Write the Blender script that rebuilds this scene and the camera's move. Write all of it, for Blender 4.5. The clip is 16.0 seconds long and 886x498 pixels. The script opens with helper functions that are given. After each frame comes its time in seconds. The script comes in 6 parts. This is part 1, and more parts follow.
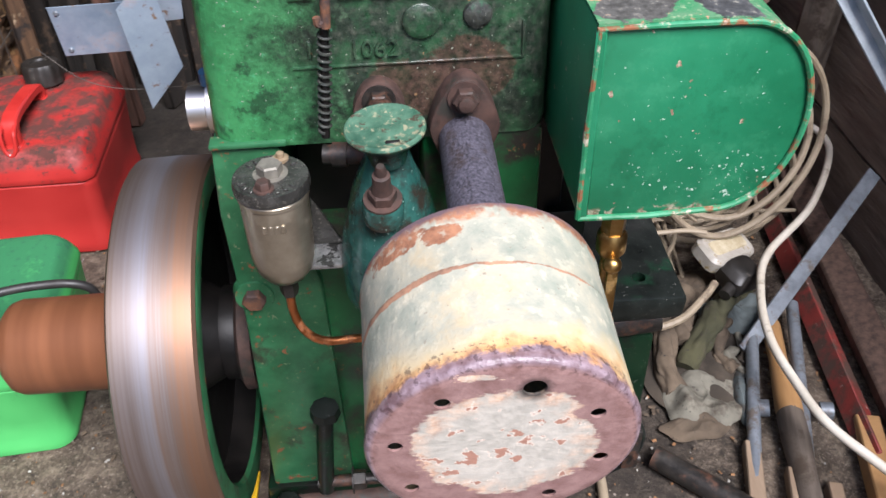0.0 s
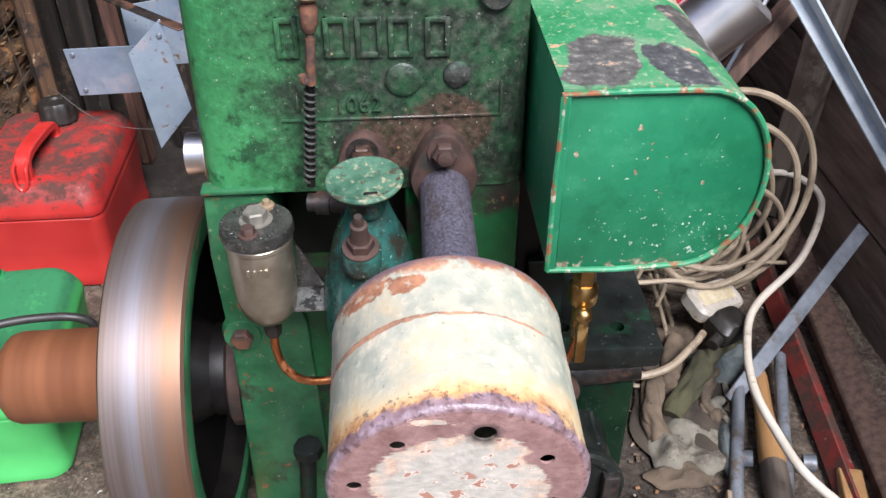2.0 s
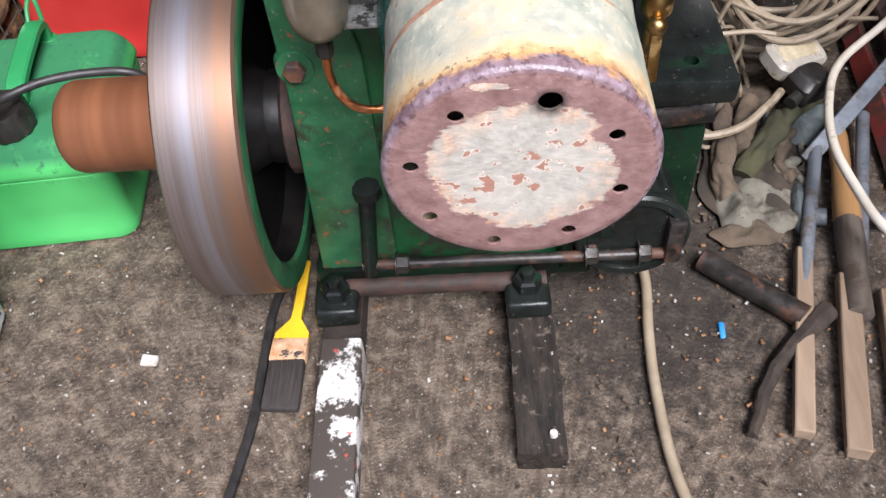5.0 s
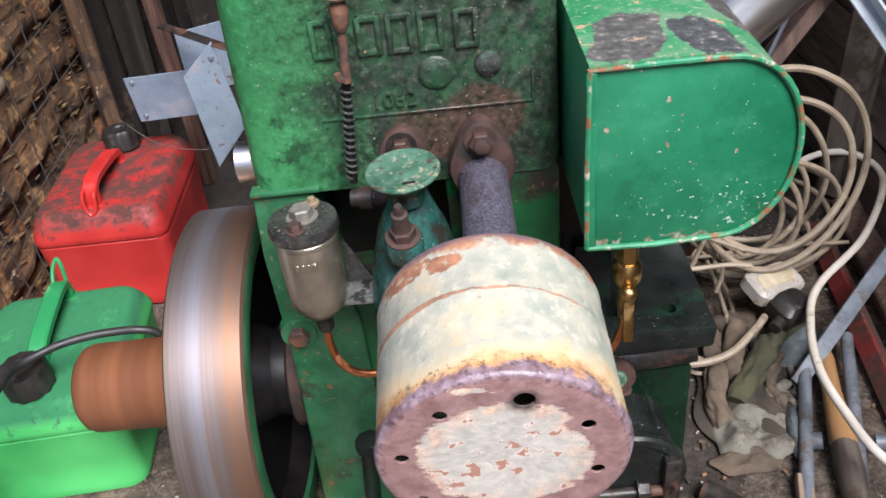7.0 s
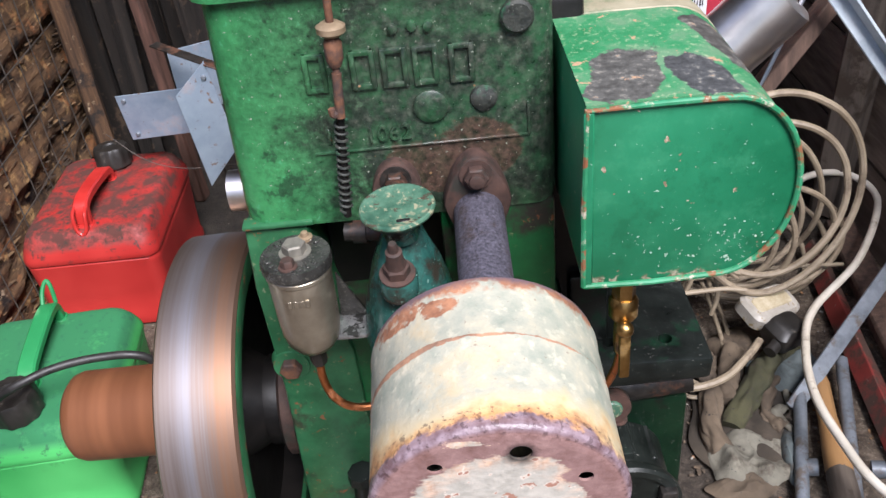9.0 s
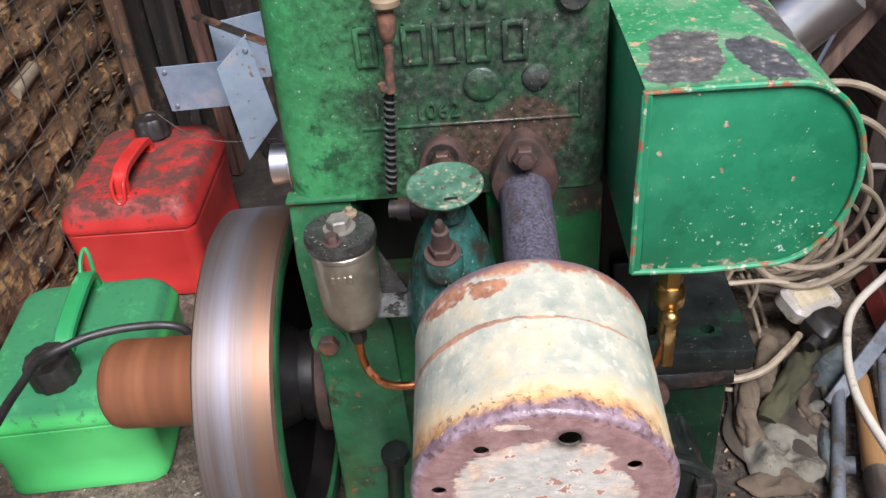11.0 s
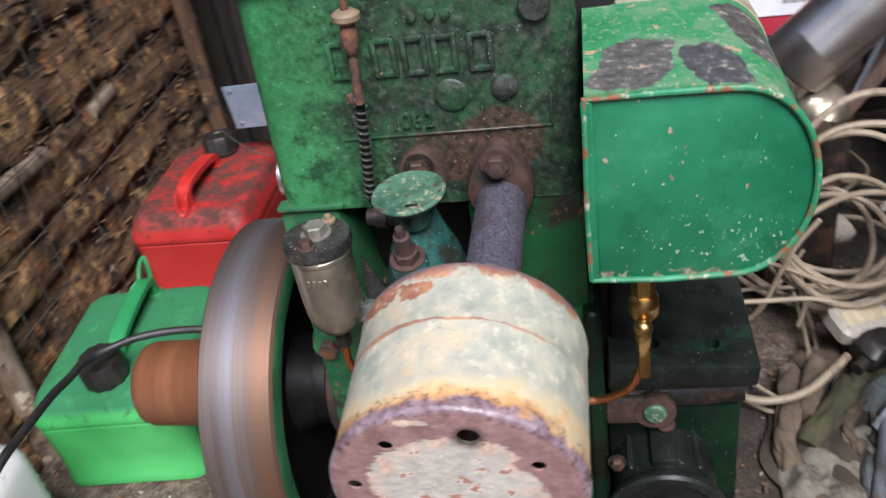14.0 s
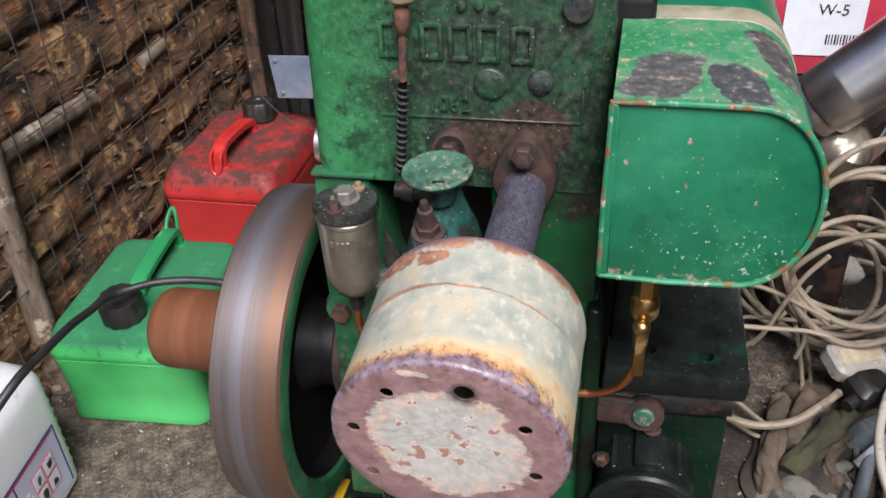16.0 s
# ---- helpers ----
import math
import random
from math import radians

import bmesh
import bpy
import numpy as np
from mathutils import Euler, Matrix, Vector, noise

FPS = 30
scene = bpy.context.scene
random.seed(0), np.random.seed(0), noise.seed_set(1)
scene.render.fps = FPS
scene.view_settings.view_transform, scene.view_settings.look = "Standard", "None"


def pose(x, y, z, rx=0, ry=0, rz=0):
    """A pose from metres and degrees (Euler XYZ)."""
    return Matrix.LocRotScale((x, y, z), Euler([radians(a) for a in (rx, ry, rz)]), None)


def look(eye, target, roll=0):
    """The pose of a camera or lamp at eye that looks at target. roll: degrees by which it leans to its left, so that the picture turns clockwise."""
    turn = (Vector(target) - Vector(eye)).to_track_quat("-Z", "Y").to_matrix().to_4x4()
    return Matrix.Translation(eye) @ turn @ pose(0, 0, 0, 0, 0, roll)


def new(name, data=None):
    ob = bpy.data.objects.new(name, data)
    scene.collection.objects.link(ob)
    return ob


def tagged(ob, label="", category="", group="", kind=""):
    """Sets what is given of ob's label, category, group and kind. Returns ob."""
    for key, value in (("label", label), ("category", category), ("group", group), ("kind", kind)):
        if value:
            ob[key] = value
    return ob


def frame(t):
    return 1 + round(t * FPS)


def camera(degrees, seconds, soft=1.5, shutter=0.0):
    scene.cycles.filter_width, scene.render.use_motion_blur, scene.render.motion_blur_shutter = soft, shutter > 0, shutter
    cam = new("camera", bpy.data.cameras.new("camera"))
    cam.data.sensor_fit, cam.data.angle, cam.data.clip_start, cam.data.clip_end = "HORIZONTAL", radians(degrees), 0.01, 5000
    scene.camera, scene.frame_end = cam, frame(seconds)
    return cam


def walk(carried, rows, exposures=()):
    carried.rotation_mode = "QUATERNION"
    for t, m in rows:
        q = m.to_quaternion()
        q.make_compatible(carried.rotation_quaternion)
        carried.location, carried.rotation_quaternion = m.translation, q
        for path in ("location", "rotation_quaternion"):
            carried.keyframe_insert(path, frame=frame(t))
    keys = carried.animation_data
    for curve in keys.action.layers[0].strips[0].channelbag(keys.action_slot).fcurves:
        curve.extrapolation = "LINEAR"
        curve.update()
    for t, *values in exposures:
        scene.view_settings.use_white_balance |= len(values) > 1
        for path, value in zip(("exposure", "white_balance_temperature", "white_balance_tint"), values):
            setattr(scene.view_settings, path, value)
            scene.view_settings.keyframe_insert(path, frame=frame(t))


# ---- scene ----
cam = camera(54.0, 16.0, shutter=0.4)
PATH = [
    (0, (0.033, 0.022, 0.913), (0.03, 1.566, -0.358), -1.2),
    (0.5, (0.065, 0.006, 0.919), (-0.027, 1.559, -0.338), -1.6),
    (1, (0.07, 0.001, 0.932), (0.005, 1.593, -0.277), -0.9),
    (1.5, (0.055, 0.001, 0.936), (0.037, 1.607, -0.257), 0.1),
    (2, (0.062, 0.004, 0.936), (0.027, 1.603, -0.265), -0.4),
    (2.5, (0.057, 0.006, 0.936), (-0.005, 1.595, -0.277), -0.0),
    (3, (0.058, -0.003, 0.919), (-0.012, 1.569, -0.316), -1.3),
    (3.5, (0.068, -0.011, 0.899), (-0.062, 1.503, -0.401), -4.3),
    (3.7, (0.065, -0.019, 0.884), (-0.095, 1.445, -0.468), -4.6),
    (4.2, (0.063, -0.021, 0.866), (-0.099, 1.359, -0.573), -4.8),
    (4.8, (0.062, -0.022, 0.858), (-0.106, 1.292, -0.640), -5.0),
    (5.5, (0.061, -0.021, 0.856), (-0.120, 1.284, -0.649), -5.1),
    (5.8, (0.062, -0.021, 0.868), (-0.138, 1.361, -0.565), -5.2),
    (6, (0.065, -0.022, 0.885), (-0.148, 1.43, -0.474), -6.1),
    (6.5, (0.07, -0.019, 0.917), (-0.147, 1.556, -0.296), -6.3),
    (7, (0.081, -0.02, 0.927), (-0.105, 1.593, -0.24), -6.8),
    (7.5, (0.088, -0.02, 0.934), (-0.069, 1.611, -0.214), -7.3),
    (8, (0.09, -0.015, 0.936), (-0.075, 1.612, -0.215), -6.9),
    (8.5, (0.087, -0.009, 0.94), (-0.074, 1.622, -0.206), -6.5),
    (9, (0.08, 0.0, 0.941), (-0.089, 1.622, -0.216), -6.3),
    (9.2, (0.079, 0.001, 0.940), (-0.106, 1.618, -0.223), -6.3),
    (11.3, (0.064, 0.005, 0.933), (-0.167, 1.592, -0.263), -5.7),
    (11.5, (0.067, 0.004, 0.928), (-0.159, 1.576, -0.289), -5.9),
    (12, (0.059, 0.003, 0.922), (-0.201, 1.553, -0.315), -5.2),
    (12.5, (0.057, 0.004, 0.917), (-0.224, 1.548, -0.322), -5.7),
    (13, (0.055, -0.011, 0.923), (-0.208, 1.579, -0.262), -5.9),
    (13.5, (0.067, -0.013, 0.923), (-0.162, 1.566, -0.283), -6.6),
    (14, (0.177, 0.002, 0.924), (-0.312, 1.586, -0.194), -10.1),
    (14.2, (0.230, 0.013, 0.919), (-0.439, 1.494, -0.247), -7.6),
    (14.3, (0.248, 0.013, 0.911), (-0.469, 1.450, -0.281), -6.2),
    (14.5, (0.26, 0.009, 0.909), (-0.472, 1.448, -0.272), -5.4),
    (15, (0.233, 0.001, 0.913), (-0.449, 1.477, -0.251), -6.6),
    (15.5, (0.2, -0.026, 0.92), (-0.371, 1.502, -0.237), -4.5),
    (16, (0.186, -0.038, 0.93), (-0.34, 1.537, -0.185), -3.2),
]
walk(cam, [(t, look(eye, target, roll)) for t, eye, target, roll in PATH],
     exposures=[(0.0, 1.10, 5820, 16), (3.5, 1.22, 5820, 16), (6.0, 1.02, 5820, 16), (7.5, 1.06, 5820, 16), (13.0, 0.92, 5820, 16), (14.2, 0.75, 5820, 16), (16.0, 0.70, 5820, 16)])
# ---- world and light ----
world = bpy.data.worlds.new("overcast_sky")
scene.world = world
world.use_nodes = True
wt = world.node_tree
sky = wt.nodes.new("ShaderNodeTexSky")
sky.sky_type = "NISHITA"
sky.sun_disc = False
sky.sun_elevation, sky.sun_rotation = radians(58), radians(200)
wt.links.new(sky.outputs[0], wt.nodes["Background"].inputs[0])
wt.nodes["Background"].inputs[1].default_value = 0.064
sun = new("sun", bpy.data.lights.new("sun", "SUN"))
sun.data.energy, sun.data.angle, sun.data.color = 4.5, radians(30), (1.0, 0.94, 0.86)
sun.matrix_world = look((1.0, -1.5, 3.2), (0, 0.5, 0.3))

FLOOR = 0.03
ENGINE = pose(0.02, 0.60, 0, 0, 0, 4.5)


# ---- materials ----
def ramp(nt, fac, stops):
    r = nt.nodes.new("ShaderNodeValToRGB")
    el = r.color_ramp.elements
    el[0].position, el[0].color = stops[0][0], (*stops[0][1], 1)
    el[1].position, el[1].color = stops[-1][0], (*stops[-1][1], 1)
    for p, c in stops[1:-1]:
        e = el.new(p)
        e.color = (*c, 1)
    nt.links.new(fac, r.inputs[0])
    return r.outputs[0]


def grain(nt, vec, scale, detail=5, rough=0.6, stretch=None):
    if stretch:
        m = nt.nodes.new("ShaderNodeMapping")
        m.inputs["Scale"].default_value = stretch
        nt.links.new(vec, m.inputs[0])
        vec = m.outputs[0]
    n = nt.nodes.new("ShaderNodeTexNoise")
    n.inputs["Scale"].default_value, n.inputs["Detail"].default_value, n.inputs["Roughness"].default_value = scale, detail, rough
    nt.links.new(vec, n.inputs["Vector"])
    return n.outputs[0]


def step(nt, fac, lo, hi):
    m = nt.nodes.new("ShaderNodeMapRange")
    m.inputs["From Min"].default_value, m.inputs["From Max"].default_value = lo, hi
    nt.links.new(fac, m.inputs[0])
    return m.outputs[0]


def calc(nt, op, a, b=0.0):
    m = nt.nodes.new("ShaderNodeMath")
    m.operation = op
    for i, v in enumerate((a, b)):
        if isinstance(v, (int, float)):
            m.inputs[i].default_value = v
        else:
            nt.links.new(v, m.inputs[i])
    return m.outputs[0]


def blend(nt, fac, a, b):
    m = nt.nodes.new("ShaderNodeMix")
    m.data_type = "RGBA"
    nt.links.new(fac, m.inputs[0])
    for i, v in ((6, a), (7, b)):
        if isinstance(v, tuple):
            m.inputs[i].default_value = (*v, 1)
        else:
            nt.links.new(v, m.inputs[i])
    return m.outputs[2]


def mixf(nt, fac, a, b):
    m = nt.nodes.new("ShaderNodeMix")
    nt.links.new(fac, m.inputs[0])
    for i, v in ((2, a), (3, b)):
        if isinstance(v, (int, float)):
            m.inputs[i].default_value = v
        else:
            nt.links.new(v, m.inputs[i])
    return m.outputs[0]


def base_mat(name, rough=0.5, metal=0.0):
    m = bpy.data.materials.new(name)
    m.use_nodes = True
    nt = m.node_tree
    b = nt.nodes["Principled BSDF"]
    b.inputs["Roughness"].default_value, b.inputs["Metallic"].default_value = rough, metal
    vec = nt.nodes.new("ShaderNodeTexCoord").outputs["Object"]
    return m, nt, b, vec


def bump(nt, b, height, strength, dist=0.002):
    n = nt.nodes.new("ShaderNodeBump")
    n.inputs["Strength"].default_value, n.inputs["Distance"].default_value = strength, dist
    nt.links.new(height, n.inputs["Height"])
    nt.links.new(n.outputs[0], b.inputs["Normal"])


def mat(name, dark, light, scale=40, rough=0.5, metal=0.0, relief=0.3, dist=0.002, layers=(), stretch=None, sheen=0.0, each=0.0):
    """Two-tone grain with layers of stains or chips: (colour, noise scale, from, to, roughness)."""
    m, nt, b, vec = base_mat(name, rough, metal)
    g = grain(nt, vec, scale, 6, 0.65, stretch)
    col = ramp(nt, g, [(0.32, dark), (0.68, light)])
    ro = calc(nt, "ADD", rough - 0.12, calc(nt, "MULTIPLY", g, 0.24))
    me = None
    for i, (c, s, lo, hi, r) in enumerate(layers):
        off = nt.nodes.new("ShaderNodeVectorMath")
        off.inputs[1].default_value = (3.7 * i + 1.3, 2.1 * i, 5.9 * i)
        nt.links.new(vec, off.inputs[0])
        k = step(nt, grain(nt, off.outputs[0], s, 7, 0.7), 0.5 + 0.66 * (lo - 0.5), 0.5 + 0.66 * (hi - 0.5))
        col = blend(nt, k, col, c)
        ro = mixf(nt, k, ro, r)
        if metal:
            me = mixf(nt, k, me if me is not None else metal, 0.0)
    if each:
        info = nt.nodes.new("ShaderNodeObjectInfo")
        hs = nt.nodes.new("ShaderNodeHueSaturation")
        nt.links.new(col, hs.inputs["Color"])
        nt.links.new(calc(nt, "ADD", 1 - each, calc(nt, "MULTIPLY", info.outputs["Random"], 2 * each)), hs.inputs["Value"])
        col = hs.outputs[0]
    nt.links.new(col, b.inputs["Base Color"])
    nt.links.new(ro, b.inputs["Roughness"])
    if me is not None:
        nt.links.new(me, b.inputs["Metallic"])
    if relief:
        bump(nt, b, g, relief, dist)
    return m


GREEN_D, GREEN_L = (0.006, 0.115, 0.030), (0.012, 0.215, 0.062)
RUST, RUST_D = (0.20, 0.075, 0.030), (0.070, 0.030, 0.016)
GRIME = (0.022, 0.020, 0.015)
# M_CRANK and M_COLUMN: one green paint, shaded and lit tones put into the colour
M_CRANK = mat("crankcase_green_oily_shaded", (0.004, 0.052, 0.015), (0.010, 0.118, 0.033), 14, 0.34, relief=0.25, layers=[
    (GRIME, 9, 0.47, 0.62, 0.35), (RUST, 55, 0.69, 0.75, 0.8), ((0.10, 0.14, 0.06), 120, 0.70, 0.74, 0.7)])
M_COLUMN = mat("green_paint_lit_copy", (0.011, 0.066, 0.025), (0.036, 0.150, 0.062), 22, 0.42, relief=0.3, layers=[((0.030, 0.034, 0.020), 12, 0.56, 0.70, 0.5), (RUST, 70, 0.68, 0.74, 0.8), ((0.16, 0.19, 0.10), 150, 0.68, 0.73, 0.7)])
# near black for recesses and gaps: their shade is put into the colour
M_SHADOW_IRON = mat("shade_black_iron", (0.004, 0.004, 0.004), (0.012, 0.010, 0.009), 25, 0.45, relief=0.5)
M_BLACK_IRON = mat("oily_black_iron", (0.004, 0.005, 0.0045), (0.013, 0.016, 0.014), 25, 0.32, relief=0.4, layers=[
    ((0.004, 0.024, 0.011), 12, 0.58, 0.70, 0.5), ((0.09, 0.09, 0.08), 240, 0.70, 0.74, 0.8)])
M_PUMP = mat("green_black_oily_iron", (0.002, 0.007, 0.004), (0.006, 0.024, 0.010), 8, 0.32, relief=0.3, layers=[((0.006, 0.006, 0.005), 10, 0.50, 0.60, 0.35), ((0.09, 0.10, 0.08), 240, 0.70, 0.74, 0.8)])
M_SOOT = mat("sooty_green_black_casting", (0.007, 0.010, 0.008), (0.040, 0.042, 0.033), 110, 0.62, relief=0.8, layers=[((0.016, 0.075, 0.034), 30, 0.56, 0.68, 0.5), ((0.20, 0.20, 0.17), 330, 0.70, 0.74, 0.7)])
M_WET = mat("wet_steel_plate", (0.12, 0.12, 0.115), (0.45, 0.45, 0.44), 70, 0.14, 0.7, relief=0.5, layers=[((0.02, 0.02, 0.018), 60, 0.50, 0.60, 0.2)])
M_DARK_STEEL = mat("oily_dark_steel", (0.012, 0.011, 0.010), (0.050, 0.044, 0.038), 60, 0.42, 0.4, relief=0.4, layers=[(RUST_D, 30, 0.52, 0.66, 0.7)])
M_RUST = mat("rusty_iron", (0.060, 0.026, 0.014), (0.20, 0.085, 0.040), 45, 0.8, relief=0.7, layers=[((0.05, 0.03, 0.025), 22, 0.5, 0.65, 0.8)])
M_RUST_PURPLE = mat("heat_browned_flange", (0.022, 0.012, 0.009), (0.076, 0.038, 0.027), 50, 0.75, relief=0.6, layers=[(GRIME, 25, 0.52, 0.66, 0.6)])
M_PIPE = mat("heat_blued_pipe", (0.010, 0.009, 0.014), (0.115, 0.105, 0.138), 400, 0.7, relief=1.0, layers=[((0.035, 0.022, 0.020), 40, 0.56, 0.72, 0.8)])
for oily in (M_SHADOW_IRON, M_BLACK_IRON, M_PUMP):
    oily.node_tree.nodes["Principled BSDF"].inputs["Specular IOR Level"].default_value = 0.28
M_BRASS = mat("brass", (0.30, 0.17, 0.05), (0.52, 0.34, 0.13), 50, 0.34, 1.0, relief=0.1, layers=[((0.14, 0.085, 0.032), 45, 0.54, 0.74, 0.45)])
M_OLD_BRASS = mat("tarnished_brass", (0.17, 0.115, 0.065), (0.36, 0.27, 0.17), 50, 0.5, 0.4, relief=0.3)
M_COPPER = mat("copper_tube", (0.50, 0.17, 0.06), (0.72, 0.29, 0.12), 50, 0.35, 1.0, relief=0.05, layers=[((0.18, 0.07, 0.03), 60, 0.58, 0.7, 0.5)])
M_PEWTER = mat("tarnished_nickel", (0.20, 0.168, 0.125), (0.42, 0.37, 0.285), 16, 0.30, 0.8, relief=0.15, layers=[((0.12, 0.095, 0.060), 10, 0.46, 0.80, 0.25)])
M_NUT = mat("dull_nickel_nut", (0.12, 0.112, 0.092), (0.24, 0.222, 0.182), 90, 0.6, 0.4, relief=0.3)
M_LID = mat("cast_lid_grey", (0.035, 0.034, 0.031), (0.10, 0.097, 0.088), 60, 0.26, 0.6, relief=0.9, layers=[((0.13, 0.122, 0.10), 330, 0.60, 0.80, 0.30)])
M_KNOB = mat("worn_green_disc", (0.020, 0.066, 0.040), (0.080, 0.165, 0.105), 70, 0.42, relief=0.4, layers=[((0.24, 0.235, 0.145), 130, 0.58, 0.68, 0.6), ((0.05, 0.035, 0.02), 80, 0.62, 0.70, 0.7)])
# the pale specks are small glints put into the casting's colour
M_PEAR = mat("oily_teal_casting", (0.004, 0.032, 0.027), (0.034, 0.110, 0.092), 34, 0.14, relief=0.5, layers=[(GRIME, 16, 0.52, 0.66, 0.3), ((0.20, 0.32, 0.27), 220, 0.68, 0.76, 0.3)])
M_GALV = mat("galvanised_sheet", (0.17, 0.225, 0.30), (0.36, 0.42, 0.49), 9, 0.40, 0.4, relief=0.08, layers=[((0.27, 0.235, 0.235), 7, 0.54, 0.70, 0.5), ((0.13, 0.075, 0.04), 60, 0.66, 0.74, 0.8)])
M_PALE_BAR = mat("pale_galvanised_bar", (0.34, 0.40, 0.45), (0.58, 0.63, 0.67), 22, 0.55, 0.15, relief=0.1, layers=[((0.20, 0.19, 0.18), 18, 0.58, 0.72, 0.6)])
M_STEEL = mat("zinc_steel_bar", (0.13, 0.145, 0.165), (0.25, 0.275, 0.305), 35, 0.45, 0.4, relief=0.15, layers=[((0.11, 0.09, 0.075), 25, 0.58, 0.72, 0.7)])
M_CHROME = mat("polished_steel", (0.66, 0.61, 0.57), (0.84, 0.80, 0.77), 12, 0.36, 1.0, relief=0.03)
M_RED_CAN = mat("red_plastic_dirty", (0.32, 0.014, 0.012), (0.48, 0.034, 0.026), 10, 0.38, relief=0.06)
M_GREEN_CAN = mat("green_plastic_faded", (0.016, 0.165, 0.050), (0.036, 0.26, 0.088), 6, 0.42, relief=0.06, layers=[((0.10, 0.30, 0.13), 22, 0.66, 0.80, 0.6)])
M_BLACK_CAP = mat("black_plastic_cap", (0.008, 0.007, 0.006), (0.026, 0.023, 0.020), 40, 0.45, relief=0.1, layers=[((0.09, 0.075, 0.055), 70, 0.66, 0.78, 0.8)])
M_WHITE_PLASTIC = mat("white_plastic_bottle", (0.80, 0.80, 0.77), (0.88, 0.88, 0.86), 8, 0.38, relief=0.03, layers=[((0.52, 0.48, 0.38), 30, 0.70, 0.82, 0.6)])
milky = M_WHITE_PLASTIC.node_tree.nodes["Principled BSDF"].inputs
milky["Subsurface Weight"].default_value, milky["Subsurface Scale"].default_value = 0.7, 0.04
milky["Subsurface Radius"].default_value = (1.0, 1.0, 0.95)
M_LABEL = mat("pale_lilac_label", (0.50, 0.50, 0.62), (0.64, 0.64, 0.74), 12, 0.45, relief=0.0)
M_LABEL_BLUE = mat("label_blue", (0.03, 0.03, 0.16), (0.05, 0.05, 0.22), 30, 0.45, relief=0.0)
M_LABEL_RED = mat("label_red", (0.50, 0.04, 0.07), (0.60, 0.06, 0.09), 30, 0.45, relief=0.0)
M_LABEL_WHITE = mat("label_white", (0.70, 0.70, 0.72), (0.80, 0.80, 0.82), 30, 0.45, relief=0.0)
M_INK = mat("label_ink", (0.012, 0.012, 0.014), (0.03, 0.03, 0.03), 30, 0.5, relief=0.0)
M_CABLE_W = mat("grubby_white_cable", (0.16, 0.122, 0.078), (0.33, 0.270, 0.188), 12, 0.55, relief=0.1, layers=[((0.14, 0.105, 0.07), 18, 0.55, 0.72, 0.7)])
M_CABLE_CLEAN = mat("white_cable", (0.46, 0.41, 0.32), (0.66, 0.61, 0.52), 12, 0.5, relief=0.1, layers=[((0.22, 0.17, 0.11), 18, 0.58, 0.72, 0.7)])
M_CABLE_B = mat("black_rubber", (0.010, 0.009, 0.009), (0.028, 0.026, 0.025), 60, 0.5, relief=0.2)
M_SOCKET = mat("white_socket_dirty", (0.27, 0.245, 0.205), (0.44, 0.405, 0.35), 30, 0.4, relief=0.05, layers=[((0.22, 0.16, 0.07), 60, 0.58, 0.66, 0.7)])
def rag_mat(name, dark, light):
    return mat(name, dark, light, 14, 0.92, relief=0.25, layers=[((0.06, 0.045, 0.032), 18, 0.55, 0.72, 0.9), ((0.025, 0.020, 0.016), 110, 0.66, 0.73, 0.8)])


M_RAG = rag_mat("oily_beige_cloth", (0.050, 0.036, 0.023), (0.135, 0.100, 0.066))
M_RAG_DARK = rag_mat("oil_soaked_cloth", (0.018, 0.014, 0.010), (0.055, 0.043, 0.030))
M_RAG_OLIVE = rag_mat("olive_cloth", (0.024, 0.024, 0.010), (0.066, 0.062, 0.028))
M_RAG_PALE = rag_mat("pale_grey_cloth", (0.095, 0.088, 0.068), (0.215, 0.200, 0.155))
M_RAG_BLUE = rag_mat("grey_blue_cloth", (0.044, 0.054, 0.055), (0.105, 0.124, 0.124))
M_HANDLE = mat("tan_wooden_handle", (0.24, 0.125, 0.045), (0.42, 0.24, 0.10), 18, 0.55, relief=0.3, stretch=(1, 1, 0.12))
M_OFFCUT = mat("grey_brown_offcut", (0.15, 0.10, 0.060), (0.32, 0.235, 0.16), 22, 0.85, relief=0.5, stretch=(1, 0.12, 1))
M_RED_IRON = mat("red_oxide_iron", (0.14, 0.018, 0.014), (0.27, 0.040, 0.030), 14, 0.6, relief=0.3, layers=[((0.075, 0.042, 0.030), 14, 0.46, 0.60, 0.85), ((0.30, 0.26, 0.22), 60, 0.72, 0.78, 0.85)])
M_OLDWOOD = mat("rotten_brown_board", (0.030, 0.017, 0.010), (0.205, 0.112, 0.050), 24, 0.9, relief=1.0, dist=0.009, stretch=(2.2, 0.45, 2.2), each=0.35, layers=[
    ((0.36, 0.215, 0.085), 24, 0.57, 0.68, 0.9), ((0.012, 0.008, 0.006), 9, 0.52, 0.66, 0.9), ((0.26, 0.105, 0.036), 14, 0.60, 0.72, 0.9), ((0.42, 0.33, 0.22), 70, 0.70, 0.78, 0.9)])
M_POLE = mat("peeling_grey_pole", (0.085, 0.056, 0.034), (0.23, 0.175, 0.125), 30, 0.85, relief=0.7, stretch=(2, 2, 0.5), layers=[((0.06, 0.035, 0.02), 14, 0.52, 0.62, 0.9), ((0.36, 0.30, 0.22), 22, 0.60, 0.68, 0.8)])
